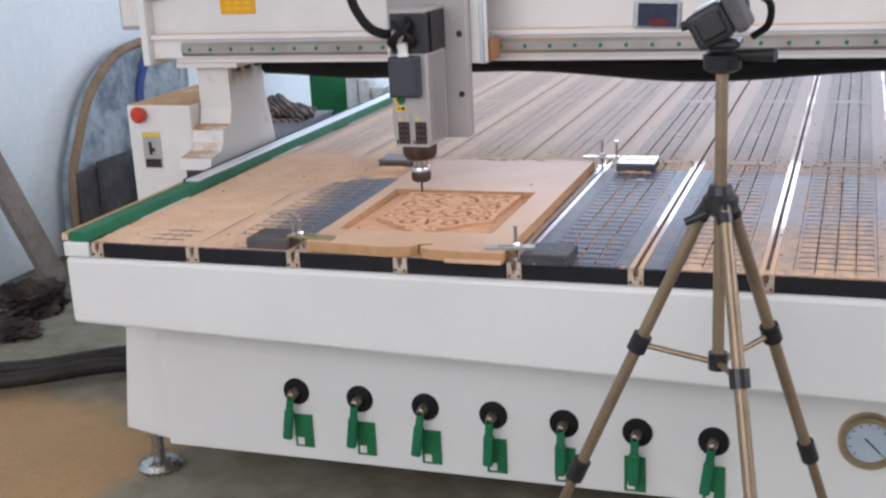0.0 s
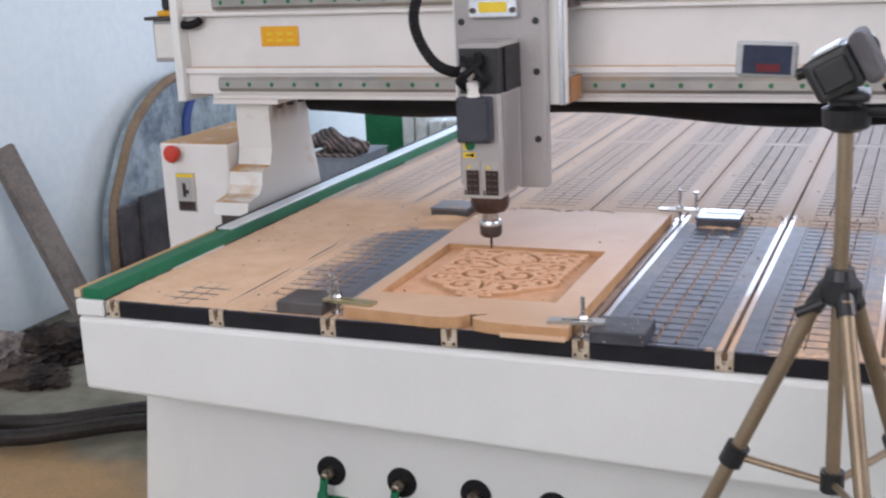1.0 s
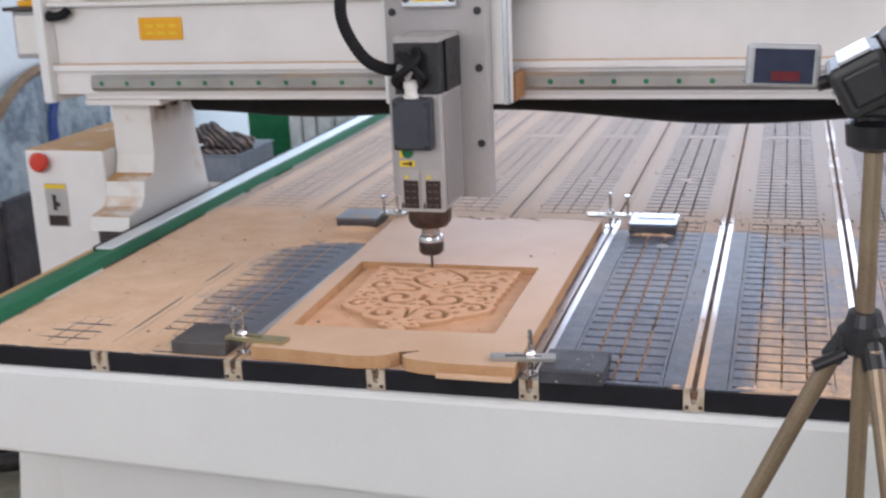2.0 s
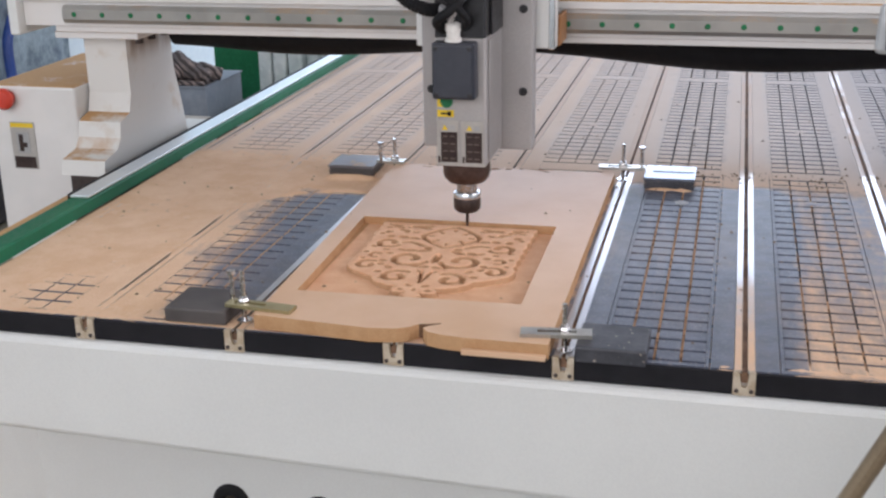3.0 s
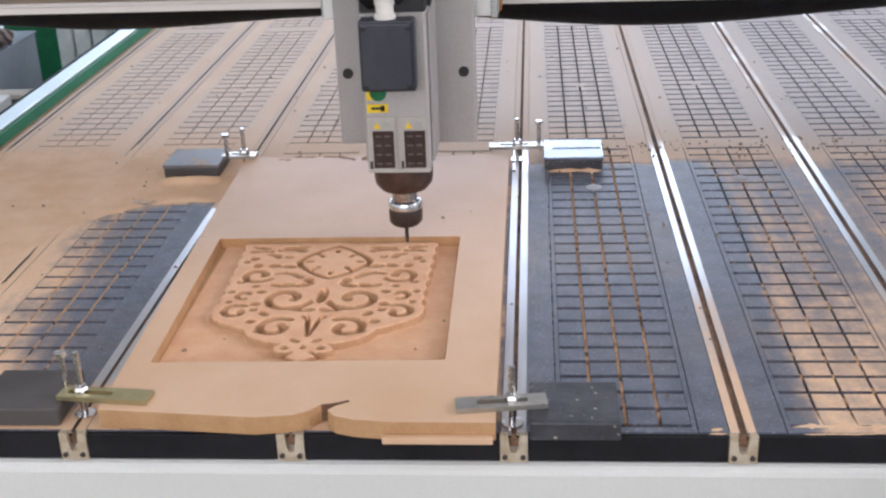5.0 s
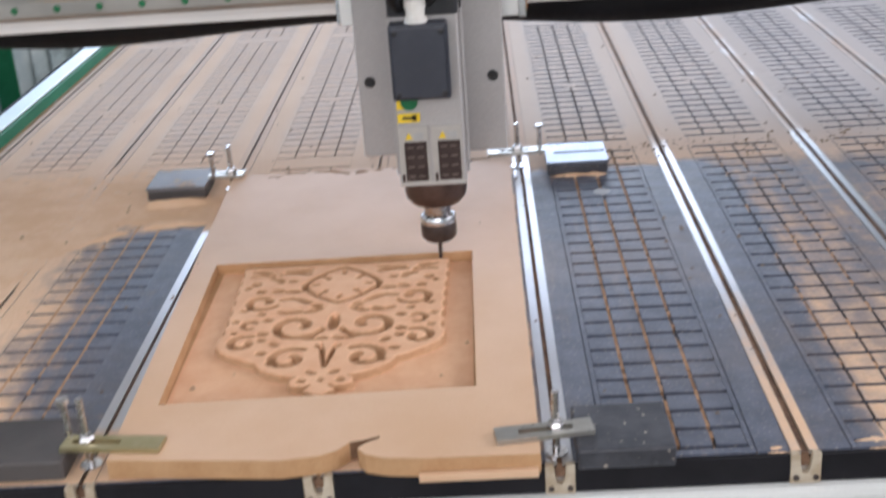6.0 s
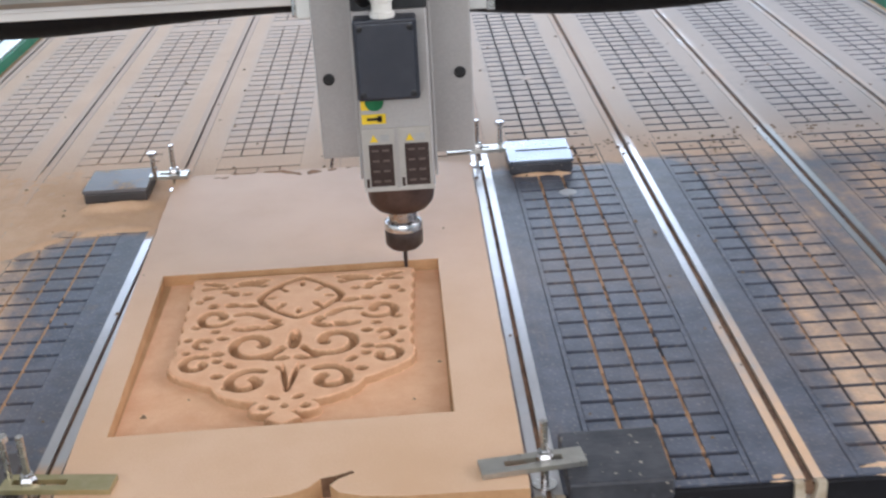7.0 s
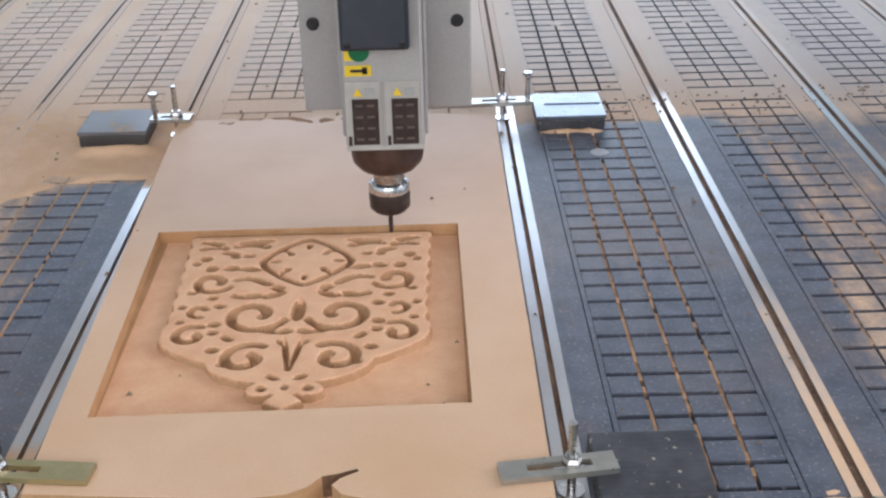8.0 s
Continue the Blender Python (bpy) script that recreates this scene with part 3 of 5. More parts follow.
def corner_post_mesh(inner, low, high):
    """A post set back from the panel, its face turned a little outward and tapering upward."""
    bm = bmesh.new()
    ring = [[bm.verts.new(p) for p in ((inner, 0.190, z), (x, 0.236, z), (x, 0.40, z), (inner, 0.40, z))] for z, x in ((0.128, low), (0.532, high))]
    for i in range(4):
        bm.faces.new((ring[0][i], ring[0][(i + 1) % 4], ring[1][(i + 1) % 4], ring[1][i]))
    bm.faces.new(ring[0][::-1])
    bm.faces.new(ring[1])
    bmesh.ops.recalc_face_normals(bm, faces=bm.faces[:])
    bmesh.ops.bevel(bm, geom=bm.edges[:], offset=0.008, segments=3, profile=0.5, affect="EDGES")
    return bm


def machine_bed():
    b = base("router_bed", "white router table with dusty vacuum panels and slots", "machine bed")
    # front cross beam, rounded at the ends
    part("front_beam", front_beam_mesh(), WHITE, b, "white enamelled front beam")
    part("side_beam", boxed(-0.905, -0.80, 0.102, LONG, 0.53, 0.7115, 0.01), WHITE_DUST, b)
    part("side_beam", boxed(1.34, 1.445, 0.102, LONG, 0.53, 0.7115, 0.01), WHITE_DUST, b)
    part("end_cap", boxed(-0.905, -0.832, -0.012, 0.004, 0.7125, 0.752, 0.006), WHITE, b)
    part("bed_frame", boxed(-0.80, 1.34, 0.102, LONG, 0.60, 0.7110), EDGE, b)
    part("back_beam", boxed(-0.905, 1.445, LONG + 0.002, LONG + 0.10, 0.485, 0.7115, 0.012), WHITE, b)
    # cabinet below
    part("front_panel", boxed(-0.785, 1.33, 0.172, 0.20, 0.125, 0.505, 0.006), WHITE, b, "white sheet-steel front panel")
    part("corner_post", corner_post_mesh(-0.786, -0.965, -0.915), WHITE, b, "white tapered corner post")
    part("corner_post", corner_post_mesh(1.331, 1.470, 1.425), WHITE, b, "white tapered corner post")
    part("cabinet_body", boxed(-0.78, 1.325, 0.202, LONG - 0.05, 0.125, 0.5995), WHITE, b)
    foot = [(0.062, 0.0), (0.064, 0.012), (0.052, 0.026), (0.030, 0.034), (0.018, 0.038), (0.018, 0.125)]
    for x, y in ((-0.885, 0.26), (1.40, 0.27), (-0.70, LONG - 0.2), (1.25, LONG - 0.2)):
        part("levelling_foot", turned(bmesh.new(), foot, (x, y, 0)), STEEL, b, "chromed levelling foot")
    # vacuum valves and gauge
    turns = (9, 8, 9, 4, 2, 2, 8)
    for i in range(7):
        valve(b, -0.381 + 0.1785 * i, 0.318 - 0.0055 * i, turns[i], (-0.008, -0.010, -0.010, -0.016, -0.020, -0.028, -0.020)[i])
    g = part("vacuum_gauge", turned(bmesh.new(), [(0.066, 0), (0.066, -0.02), (0.062, -0.026), (0.050, -0.026), (0.049, -0.016)], (1.03, 0.172, 0.325), "y", 40), BRASS, b, "brass-rimmed round vacuum gauge", True)
    part("dial", turned(bmesh.new(), [(0.0485, -0.010), (0.0485, -0.0165)], (1.03, 0.172, 0.325), "y", 36), DIAL, g, "pale blue dial face")
    bm = bmesh.new()
    box(bm, -0.0016, 0.0016, 0.1535, 0.1552, -0.012, 0.036, 0, Matrix.Translation((1.03, 0, 0.325)) @ Matrix.Rotation(radians(135), 4, "Y"))
    part("needle", bm, BLACK_PLASTIC, g)
    for i in range(11):
        bm = bmesh.new()
        box(bm, -0.0008, 0.0008, 0.1542, 0.1554, 0.038, 0.045, 0, Matrix.Translation((1.03, 0, 0.325)) @ Matrix.Rotation(radians(-135 + 27 * i), 4, "Y"))
        part("dial_mark", bm, BLACK_PLASTIC, g)
    side_rail(b, -0.833, -1)
    side_rail(b, 1.373, 1)
    for x in SLOTS:
        t_slot(b, x)
    return b


# ---- gantry ----
def bolt_head(parent, x, y, z, r, mat, depth=0.004):
    return part("bolt", turned(bmesh.new(), [(r, 0), (r, -depth), (r * 0.8, -depth - 0.001)], (x, y, z), "y", 12), mat, parent)


BEAM_Y = 0.86


def gantry():
    g = base("gantry", "white bridge gantry with dusty steel guide rails", "gantry")
    y = BEAM_Y
    o = [(y, 1.100), (y, 1.165), (y + 0.018, 1.175), (y + 0.018, 1.318), (y, 1.328), (y, 1.45), (y + 0.26, 1.45), (y + 0.26, 1.100)]
    part("beam", prism(bmesh.new(), o, -1.13, 1.66, "x"), WHITE_DUST, g, "white enamelled cross beam")
    part("beam_lip", boxed(-1.13, 1.66, y - 0.014, y - 0.001, 1.158, 1.176, 0.003), WHITE_DUST, g)
    part("beam_lip", boxed(-1.13, 1.66, y - 0.010, y - 0.001, 1.319, 1.331, 0.003), WHITE_DUST, g)
    part("end_plate", boxed(-1.155, -1.1305, y - 0.03, y + 0.28, 1.08, 1.45, 0.004), WHITE, g)
    for z in (1.129, 1.357):
        r = part("guide_rail", prism(bmesh.new(), [(y - 0.001, z - 0.020), (y - 0.012, z - 0.020), (y - 0.020, z - 0.011), (y - 0.020, z + 0.011), (y - 0.012, z + 0.020), (y - 0.001, z + 0.020)], -1.02, 1.55, "x"), RAIL_GREY, g, "grey steel guide rail with green caps")
        for i in range(36):
            bolt_head(r, -0.99 + 0.0715 * i, y - 0.0195, z, 0.006, GREEN_PAINT, 0.0015)
    part("under_plate", boxed(-1.06, 1.58, y + 0.01, y + 0.25, 1.084, 1.099, 0.003), WHITE_DUST, g)
    # columns with a stepped, curved shoe
    for s, x0, x1 in ((-1, -1.025, -0.915), (1, 1.455, 1.565)):
        prof = [(0.93, 1.082), (0.93, 0.93), (0.915, 0.885), (0.865, 0.872), (0.858, 0.835), (0.84, 0.812), (0.775, 0.800), (0.765, 0.765), (1.22, 0.765), (1.20, 0.85), (1.17, 0.95), (1.16, 1.082)]
        c = part("column", prism(bmesh.new(), prof, x0, x1, "x"), COLUMN, g, "white cast column with sawdust on its steps")
        part("top_flange", boxed(x0 - 0.045, x1 + 0.06, 0.88, 1.19, 1.067, 1.083, 0.003), WHITE_DUST, c)
        for i in range(4):
            part("flange_bolt", turned(bmesh.new(), [(0.010, 0.0), (0.010, -0.016)], (x1 + 0.036 if s < 0 else x0 - 0.022, 0.93 + 0.065 * i, 1.067), "z", 10), DARK_STEEL, c)
        part("shoe", boxed(x0 + 0.01, x1 - 0.012, 0.782, 1.2, 0.60, 0.764, 0.004), DARK_STEEL, c)
    # control box on the column's outer side
    cb = part("control_box", boxed(-1.265, -1.030, 0.87, 1.32, 0.30, 0.952, 0.008), WHITE_DUST, g, "white control box dusted with sawdust")
    part("stop_button", turned(bmesh.new(), [(0.018, 0), (0.018, -0.012), (0.025, -0.014), (0.0265, -0.024), (0.020, -0.032), (0.008, -0.034)], (-1.210, 0.87, 0.922), "y", 24), RED, cb, "red mushroom emergency stop button", True)
    lab = part("warning_label", boxed(-1.215, -1.150, 0.867, 0.8695, 0.745, 0.862), RATING, cb, "worn warning label")
    part("label_band", boxed(-1.213, -1.152, 0.8655, 0.8672, 0.849, 0.860), YELLOW, lab)
    part("label_print", boxed(-1.211, -1.154, 0.8655, 0.8672, 0.748, 0.776), PRINT, lab)
    part("label_print", boxed(-1.200, -1.166, 0.8655, 0.8672, 0.785, 0.838), GREY_CAST, lab)
    bm = boxed(-1.193, -1.182, 0.8645, 0.8657, 0.79, 0.832, 0, )
    box(bm, -1.182, -1.172, 0.8645, 0.8657, 0.80, 0.812)
    part("label_print", bm, PRINT, lab)
    # sticker on the beam
    st = part("beam_sticker", boxed(-0.888, -0.770, y + 0.0145, y + 0.0172, 1.232, 1.287), ORANGE, g, "orange rectangular warning sticker")
    for i in range(3):
        for j in range(2):
            part("sticker_print", boxed(-0.870 + 0.032 * i, -0.850 + 0.032 * i, y + 0.0130, y + 0.0146, 1.245 + 0.018 * j, 1.252 + 0.018 * j), YELLOW, st)
    # limit-switch box at the beam's end
    sb = part("end_box", boxed(-1.245, -1.157, 0.87, 0.99, 1.190, 1.31, 0.004), GREY_CAST, g, "grey clear-lidded end box")
    part("box_lid", boxed(-1.235, -1.167, 0.862, 0.869, 1.202, 1.30, 0.003), PAPER, sb)
    part("box_rim", boxed(-1.262, -1.14, 0.855, 1.0, 1.311, 1.321, 0.002), DARK_STEEL, sb)
    part("motor", boxed(-1.215, -1.160, 0.88, 0.97, 1.3375, 1.47, 0.006), BLACK_PLASTIC, g, "black axis motor")
    part("motor_flange", boxed(-1.225, -1.158, 0.87, 0.98, 1.3215, 1.337, 0.003), ORANGE, g)
    part("cable_gland", tube(bmesh.new(), curve_points([(-1.157, 0.88, 1.305), (-1.12, 0.85, 1.296), (-1.085, 0.85, 1.30), (-1.075, 0.862, 1.31)], 5), 0.012), BLACK, g)
    # sagging black cable sleeve under the beam
    pts = []
    for i in range(60):
        x = -0.88 + 2.5 * i / 59
        pts.append(Vector((x, 1.13, 1.050 + 0.012 * math.sin(x * 5.2 + 1.6) - 0.012 * math.exp(-((x - 0.45) / 0.3) ** 2) + 0.012 * math.exp(-((x + 0.8) / 0.2) ** 2))))
    part("cable_sleeve", tube(bmesh.new(), pts, 0.043, 14), BLACK, g, "black flexible cable sleeve", True)
    return g


# ---- spindle head ----
def spindle_head():
    """Built about the tool axis at x = 0, y = 0.555."""
    h = base("spindle_head", "grey-white milling spindle on its vertical slide plate", "spindle")
    ax = 0.555
    slide = part("slide_plate", boxed(-0.112, 0.112, 0.655, 0.700, 0.902, 1.62, 0.003), HEAD_WHITE, h, "grey-white slide plate with dark bolts")
    for z in (1.022, 1.185, 1.305, 1.40):
        for x in (-0.094, 0.094):
            part("bolt_hole", turned(bmesh.new(), [(0.0085, 0), (0.0085, -0.0022), (0.0055, -0.0024), (0.0055, -0.001)], (x, 0.655, z), "y", 16), BLACK_PLASTIC, slide)
    car = part("carriage", boxed(-0.135, 0.150, 0.7005, 0.735, 1.10, 1.60, 0.003), WHITE, h, "white carriage plate")
    part("carriage_edge", boxed(0.138, 0.150, 0.690, 0.7003, 1.10, 1.60, 0.002), ALU, car)
    for z in (1.129, 1.357):
        for x in (-0.10, 0.10):
            part("bearing_block", boxed(x - 0.045, x + 0.045, 0.736, BEAM_Y - 0.021, z - 0.035, z + 0.035, 0.004), STEEL, car)
        part("wiper", boxed(0.146, 0.154, 0.745, BEAM_Y - 0.022, z - 0.030, z + 0.030, 0.002), plain("orange_wiper", (0.32, 0.15, 0.06), (0.40, 0.2, 0.09), 0.5) if z < 1.2 else DARK_STEEL, car)
    # motor body: ribbed casting
    o = [(-0.0455, 0.506), (0.0455, 0.506), (0.0485, 0.510), (0.050, 0.6545), (-0.050, 0.6545), (-0.0485, 0.510)]
    body = part("motor_body", prism(bmesh.new(), o, 0.909, 1.150, "z"), HEAD_WHITE, h, "grey-white spindle motor body")
    for i in range(7):
        yy = 0.528 + 0.017 * i
        for s in (-1, 1):
            part("rib", boxed(min(s * 0.0495, s * 0.0530), max(s * 0.0495, s * 0.0530), yy, yy + 0.007, 0.914, 1.145, 0.001), HEAD_WHITE, body)
    part("bottom_plate", boxed(-0.0475, 0.0475, 0.503, 0.62, 0.904, 0.9088, 0.001), RATING, body)
    top = part("fan_cowl", prism(bmesh.new(), o, 1.151, 1.255, "z"), BLACK_PLASTIC, h, "black fan cowl")
    part("cowl_cap", prism(bmesh.new(), o, 1.2555, 1.266, "z"), HEAD_WHITE, top)
    part("cowl_side", boxed(0.0505, 0.0535, 0.545, 0.6540, 1.1505, 1.255, 0.001), BLACK_PLASTIC, top)
    bm = bmesh.new()
    tube(bm, curve_points([(-0.03, 0.500, 1.165), (-0.035, 0.47, 1.185), (-0.01, 0.462, 1.205), (0.01, 0.480, 1.225), (0.0, 0.502, 1.24)], 6), 0.009, 10)
    tube(bm, curve_points([(0.01, 0.500, 1.17), (0.02, 0.475, 1.19), (-0.005, 0.468, 1.22), (-0.03, 0.485, 1.235)], 6), 0.007, 10)
    part("wiring", bm, BLACK, top, "tangled black cables", True)
    part("cable_clip", rod(bmesh.new(), (-0.012, 0.478, 1.185), (0.006, 0.470, 1.215), 0.006), SILVER, top)
    part("cable_clip", rod(bmesh.new(), (-0.034, 0.482, 1.195), (-0.024, 0.474, 1.212), 0.006), SILVER, top)
    # terminal box
    tb = part("terminal_box", boxed(-0.0465, 0.0345, 0.472, 0.5055, 1.040, 1.146, 0.004), BOX_BLUE, body, "dark blue-grey terminal box")
    part("box_lid", boxed(-0.044, 0.032, 0.4675, 0.4718, 1.043, 1.143, 0.003), BOX_BLUE, tb)
    for x in (-0.038, 0.026):
        for z in (1.050, 1.136):
            part("lid_screw", turned(bmesh.new(), [(0.0042, 0), (0.0042, -0.0015), (0.002, -0.002)], (x, 0.4676, z), "y", 10), BLACK_PLASTIC, tb)
    part("cable_gland", turned(bmesh.new(), [(0.016, 1.1462), (0.016, 1.152), (0.013, 1.154), (0.013, 1.165), (0.015, 1.166), (0.015, 1.178), (0.009, 1.182)], (-0.008, 0.488, 0), "z", 14), PAPER, tb, "white plastic cable gland")
    # stickers
    y0, y1 = 0.5035, 0.5055
    part("round_sticker", turned(bmesh.new(), [(0.0125, 0), (0.0125, -0.0016)], (-0.027, 0.5057, 1.03), "y", 24), GREEN_PAINT, body, "round green sticker")
    part("sticker_backing", boxed(-0.045, -0.030, 0.5046, 0.5058, 1.019, 1.038), YELLOW, body)
    ys = part("yellow_sticker", boxed(-0.045, -0.013, y0, y1, 1., 1.013), YELLOW, body, "yellow sticker with an arrow")
    bm = boxed(-0.038, -0.018, y0 - 0.001, y0, 1.005, 1.0085)
    box(bm, -0.024, -0.018, y0 - 0.001, y0, 1.0025, 1.011)
    part("arrow", bm, BLACK_PLASTIC, ys)
    for x in (-0.0465, 0.0015):
        lab = part("rating_label", boxed(x, x + 0.043, y0, y1, 0.9065, 0.993), RATING, body, "white rating label with dark panels")
        part("label_panel", boxed(x + 0.008, x + 0.040, y0 - 0.0012, y0 - 0.0002, 0.912, 0.971), PRINT, lab)
        for r in range(4):
            for q in range(2):
                part("label_text", boxed(x + 0.012 + 0.014 * q, x + 0.021 + 0.014 * q, y0 - 0.0020, y0 - 0.0013, 0.918 + 0.0145 * r, 0.9206 + 0.0145 * r), FADED, lab)
        bm = bmesh.new()
        prism(bm, [(x + 0.010, 0.975), (x + 0.021, 0.975), (x + 0.0155, 0.985)], y0 - 0.0012, y0 - 0.0002)
        part("warning_triangle", bm, YELLOW, lab)
        part("label_text", boxed(x + 0.024, x + 0.036, y0 - 0.0012, y0 - 0.0002, 0.975, 0.984), GREY_CAST, lab)
        part("label_text", boxed(x + 0.002, x + 0.006, y0 - 0.0012, y0 - 0.0002, 0.911, 0.923), PRINT, lab)
    # nose, collet and cutter
    nose = part("nose", turned(bmesh.new(), [(0.0465, 0.9035), (0.0465, 0.882), (0.0445, 0.872), (0.037, 0.863), (0.028, 0.862)], (0, ax, 0), "z", 40), BROWN, h, "dark brown steel spindle nose", True)
    part("shaft", turned(bmesh.new(), [(0.020, 0.8615), (0.020, 0.842), (0.023, 0.840), (0.023, 0.8335)], (0, ax, 0), "z", 32), STEEL, nose, "polished steel shaft", True)
    part("collet_nut", turned(bmesh.new(), [(0.0255, 0.8395), (0.0268, 0.836), (0.0268, 0.829)], (0, ax, 0), "z", 32), ALU, nose, "bright collet nut rim", True)
    part("collet_nut", turned(bmesh.new(), [(0.0262, 0.8288), (0.0270, 0.823), (0.0264, 0.806), (0.021, 0.800), (0.010, 0.7995)], (0, ax, 0), "z", 32), DARK_STEEL, nose, "dark slotted collet nut", True)
    part("cutter", turned(bmesh.new(), [(0.0030, 0.799), (0.0030, 0.776), (0.0028, 0.7755), (0.0020, 0.762)], (0, ax, 0), "z", 12), DARK_STEEL, nose, "thin steel cutter")
    # corrugated conduit and upper slide block
    pts = curve_points([(-0.030, 0.485, 1.205), (-0.060, 0.482, 1.206), (-0.105, 0.49, 1.228), (-0.145, 0.50, 1.285), (-0.160, 0.52, 1.34), (-0.150, 0.56, 1.40), (-0.10, 0.62, 1.50), (-0.05, 0.64, 1.56)], 14)
    part("conduit", tube(bmesh.new(), pts, 0.0135, 12, 0.002), BLACK, h, "black corrugated conduit")
    blk = part("spacer_block", boxed(-0.066, 0.055, 0.632, 0.6545, 1.315, 1.36, 0.003), ALU, h, "aluminium block with a yellow label")
    part("block_label", boxed(-0.040, 0.030, 0.6305, 0.6318, 1.328, 1.352), YELLOW, blk)
    for x in (-0.055, 0.045):
        part("block_bolt", turned(bmesh.new(), [(0.007, 0), (0.007, -0.006)], (x, 0.632, 1.333), "y", 12), DARK_STEEL, blk)
    return h


# ---- workpiece ----
TOPZ, POCKETZ = 0.7760, 0.7600
MIDX = -0.015


def smooth(a, lo, hi):
    t = np.clip((a - lo) / (hi - lo), 0, 1)
    return t * t * (3 - 2 * t)


def scroll(u, v, cu, cv, r0, r1, a0, a1, w0, w1, sx=1.0, n=46):
    """Depth mask of a spiral cut, round at its inner end."""
    out = np.zeros_like(u)
    for i in range(n):
        t = i / (n - 1)
        a, r, w = radians(a0 + (a1 - a0) * t), r0 + (r1 - r0) * t, w0 + (w1 - w0) * t
        d = np.hypot(u - cu - sx * r * math.cos(a), v - cv - r * math.sin(a))
        out = np.maximum(out, 1 - smooth(d, w - 0.0016, w + 0.0020))
    return out


def blob(u, v, cu, cv, a, b, turn=0.0):
    c, s = math.cos(radians(turn)), math.sin(radians(turn))
    x, y = (u - cu) * c + (v - cv) * s, -(u - cu) * s + (v - cv) * c
    d = (np.hypot(x / a, y / b) - 1) * min(a, b)
    return 1 - smooth(d, -0.0014, 0.0018)


def relief_height(x, y, only_cuts=False):
    """Arabesque panel: scrolls and leaves, mirrored about its axis."""
    u, v = np.abs(x - MIDX), y
    kv = np.array([0.184, 0.192, 0.199, 0.208, 0.220, 0.231, 0.237, 0.246, 0.262, 0.275, 0.288, 0.300, 0.33, 0.44, 0.56])
    ku = np.array([0.000, 0.030, 0.052, 0.070, 0.083, 0.089, 0.091, 0.108, 0.131, 0.145, 0.151, 0.151, 0.147, 0.150, 0.154])
    half = 1.02 * np.interp(v, kv, ku) + 0.0020 * np.sin(v * 190) * (v > 0.30)
    tip = smooth(0.0175 - np.abs(v - 0.160) - 0.80 * u, -0.0008, 0.0012)
    lobes = np.maximum(blob(u, v, 0.0255, 0.181, 0.0165, 0.0125), blob(u, v, 0.0, 0.180, 0.016, 0.014))
    inside = np.maximum(smooth(half - u, -0.0008, 0.0012) * smooth(0.547 - v, -0.001, 0.001), np.maximum(tip, lobes))
    cut = np.zeros_like(u)
    cuts = [scroll(u, v, 0.050, 0.338, 0.039, 0.011, 200, 565, 0.0046, 0.0060, 1.0), scroll(u, v, 0.049, 0.243, 0.030, 0.009, 125, -225, 0.0044, 0.0058),
            scroll(u, v, 0.110, 0.420, 0.026, 0.009, -150, 195, 0.0036, 0.0052), scroll(u, v, 0.118, 0.294, 0.022, 0.008, 120, -190, 0.0036, 0.0050),
            scroll(u, v, 0.115, 0.350, 0.015, 0.007, -100, 150, 0.0028, 0.0036),
            scroll(u, v, 0.070, 0.395, 0.032, 0.032, 65, 145, 0.0030, 0.0052), scroll(u, v, 0.080, 0.470, 0.048, 0.050, 72, 120, 0.0034, 0.0056),
            scroll(u, v, 0.120, 0.480, 0.035, 0.035, 60, 110, 0.0032, 0.0046), scroll(u, v, 0.060, 0.425, 0.045, 0.045, -110, -65, 0.0028, 0.0046)]
    for cu, cv, a, b, turn in ((0, 0.347, 0.0062, 0.019, 0), (0.0058, 0.252, 0.0022, 0.019, -8), (0.0, 0.224, 0.0030, 0.006, 0), (0.013, 0.274, 0.0050, 0.0024, 35), (0.030, 0.300, 0.009, 0.004, 20), (0.012, 0.298, 0.008, 0.004, -10), (0.075, 0.287, 0.007, 0.004, 40), (0.088, 0.262, 0.006, 0.0045, 0),
                               (0.093, 0.300, 0.005, 0.0045, 0), (0.094, 0.318, 0.006, 0.0045, 0), (0.093, 0.360, 0.006, 0.0045, 0), (0.031, 0.385, 0.012, 0.005, -30), (0.030, 0.402, 0.007, 0.005, 10),
                               (0.0245, 0.182, 0.0045, 0.0040, 0), (0.000, 0.184, 0.0030, 0.0036, 0), (0.015, 0.203, 0.0060, 0.0030, 30), (0.070, 0.527, 0.019, 0.0040, -6), (0.126, 0.528, 0.013, 0.0036, 8), (0.075, 0.488, 0.0055, 0.0036, 0), (0.092, 0.487, 0.0050, 0.0040, 0), (0.128, 0.483, 0.0060, 0.0055, 20), (0.068, 0.452, 0.012, 0.0045, 5), (0.092, 0.455, 0.008, 0.0050, -10), (0.117, 0.455, 0.006, 0.0060, 0),
                               (0.132, 0.395, 0.005, 0.004, 0), (0.135, 0.325, 0.004, 0.0035, 0), (0.050, 0.418, 0.011, 0.0035, 25), (0.138, 0.470, 0.004, 0.004, 0), (0.100, 0.498, 0.010, 0.004, 10),
                               (0.060, 0.385, 0.010, 0.0035, -20), (0.105, 0.380, 0.005, 0.004, 0), (0.138, 0.360, 0.004, 0.004, 0), (0.074, 0.232, 0.004, 0.0035, 0)):
        cuts.append(blob(u, v, cu, cv, a * 1.15, b * 1.2, turn))
    ring = np.abs((np.abs(u / 0.056) ** 1.3 + np.abs((v - 0.470) / 0.061) ** 1.3) ** (1 / 1.3) - 1) * 0.056
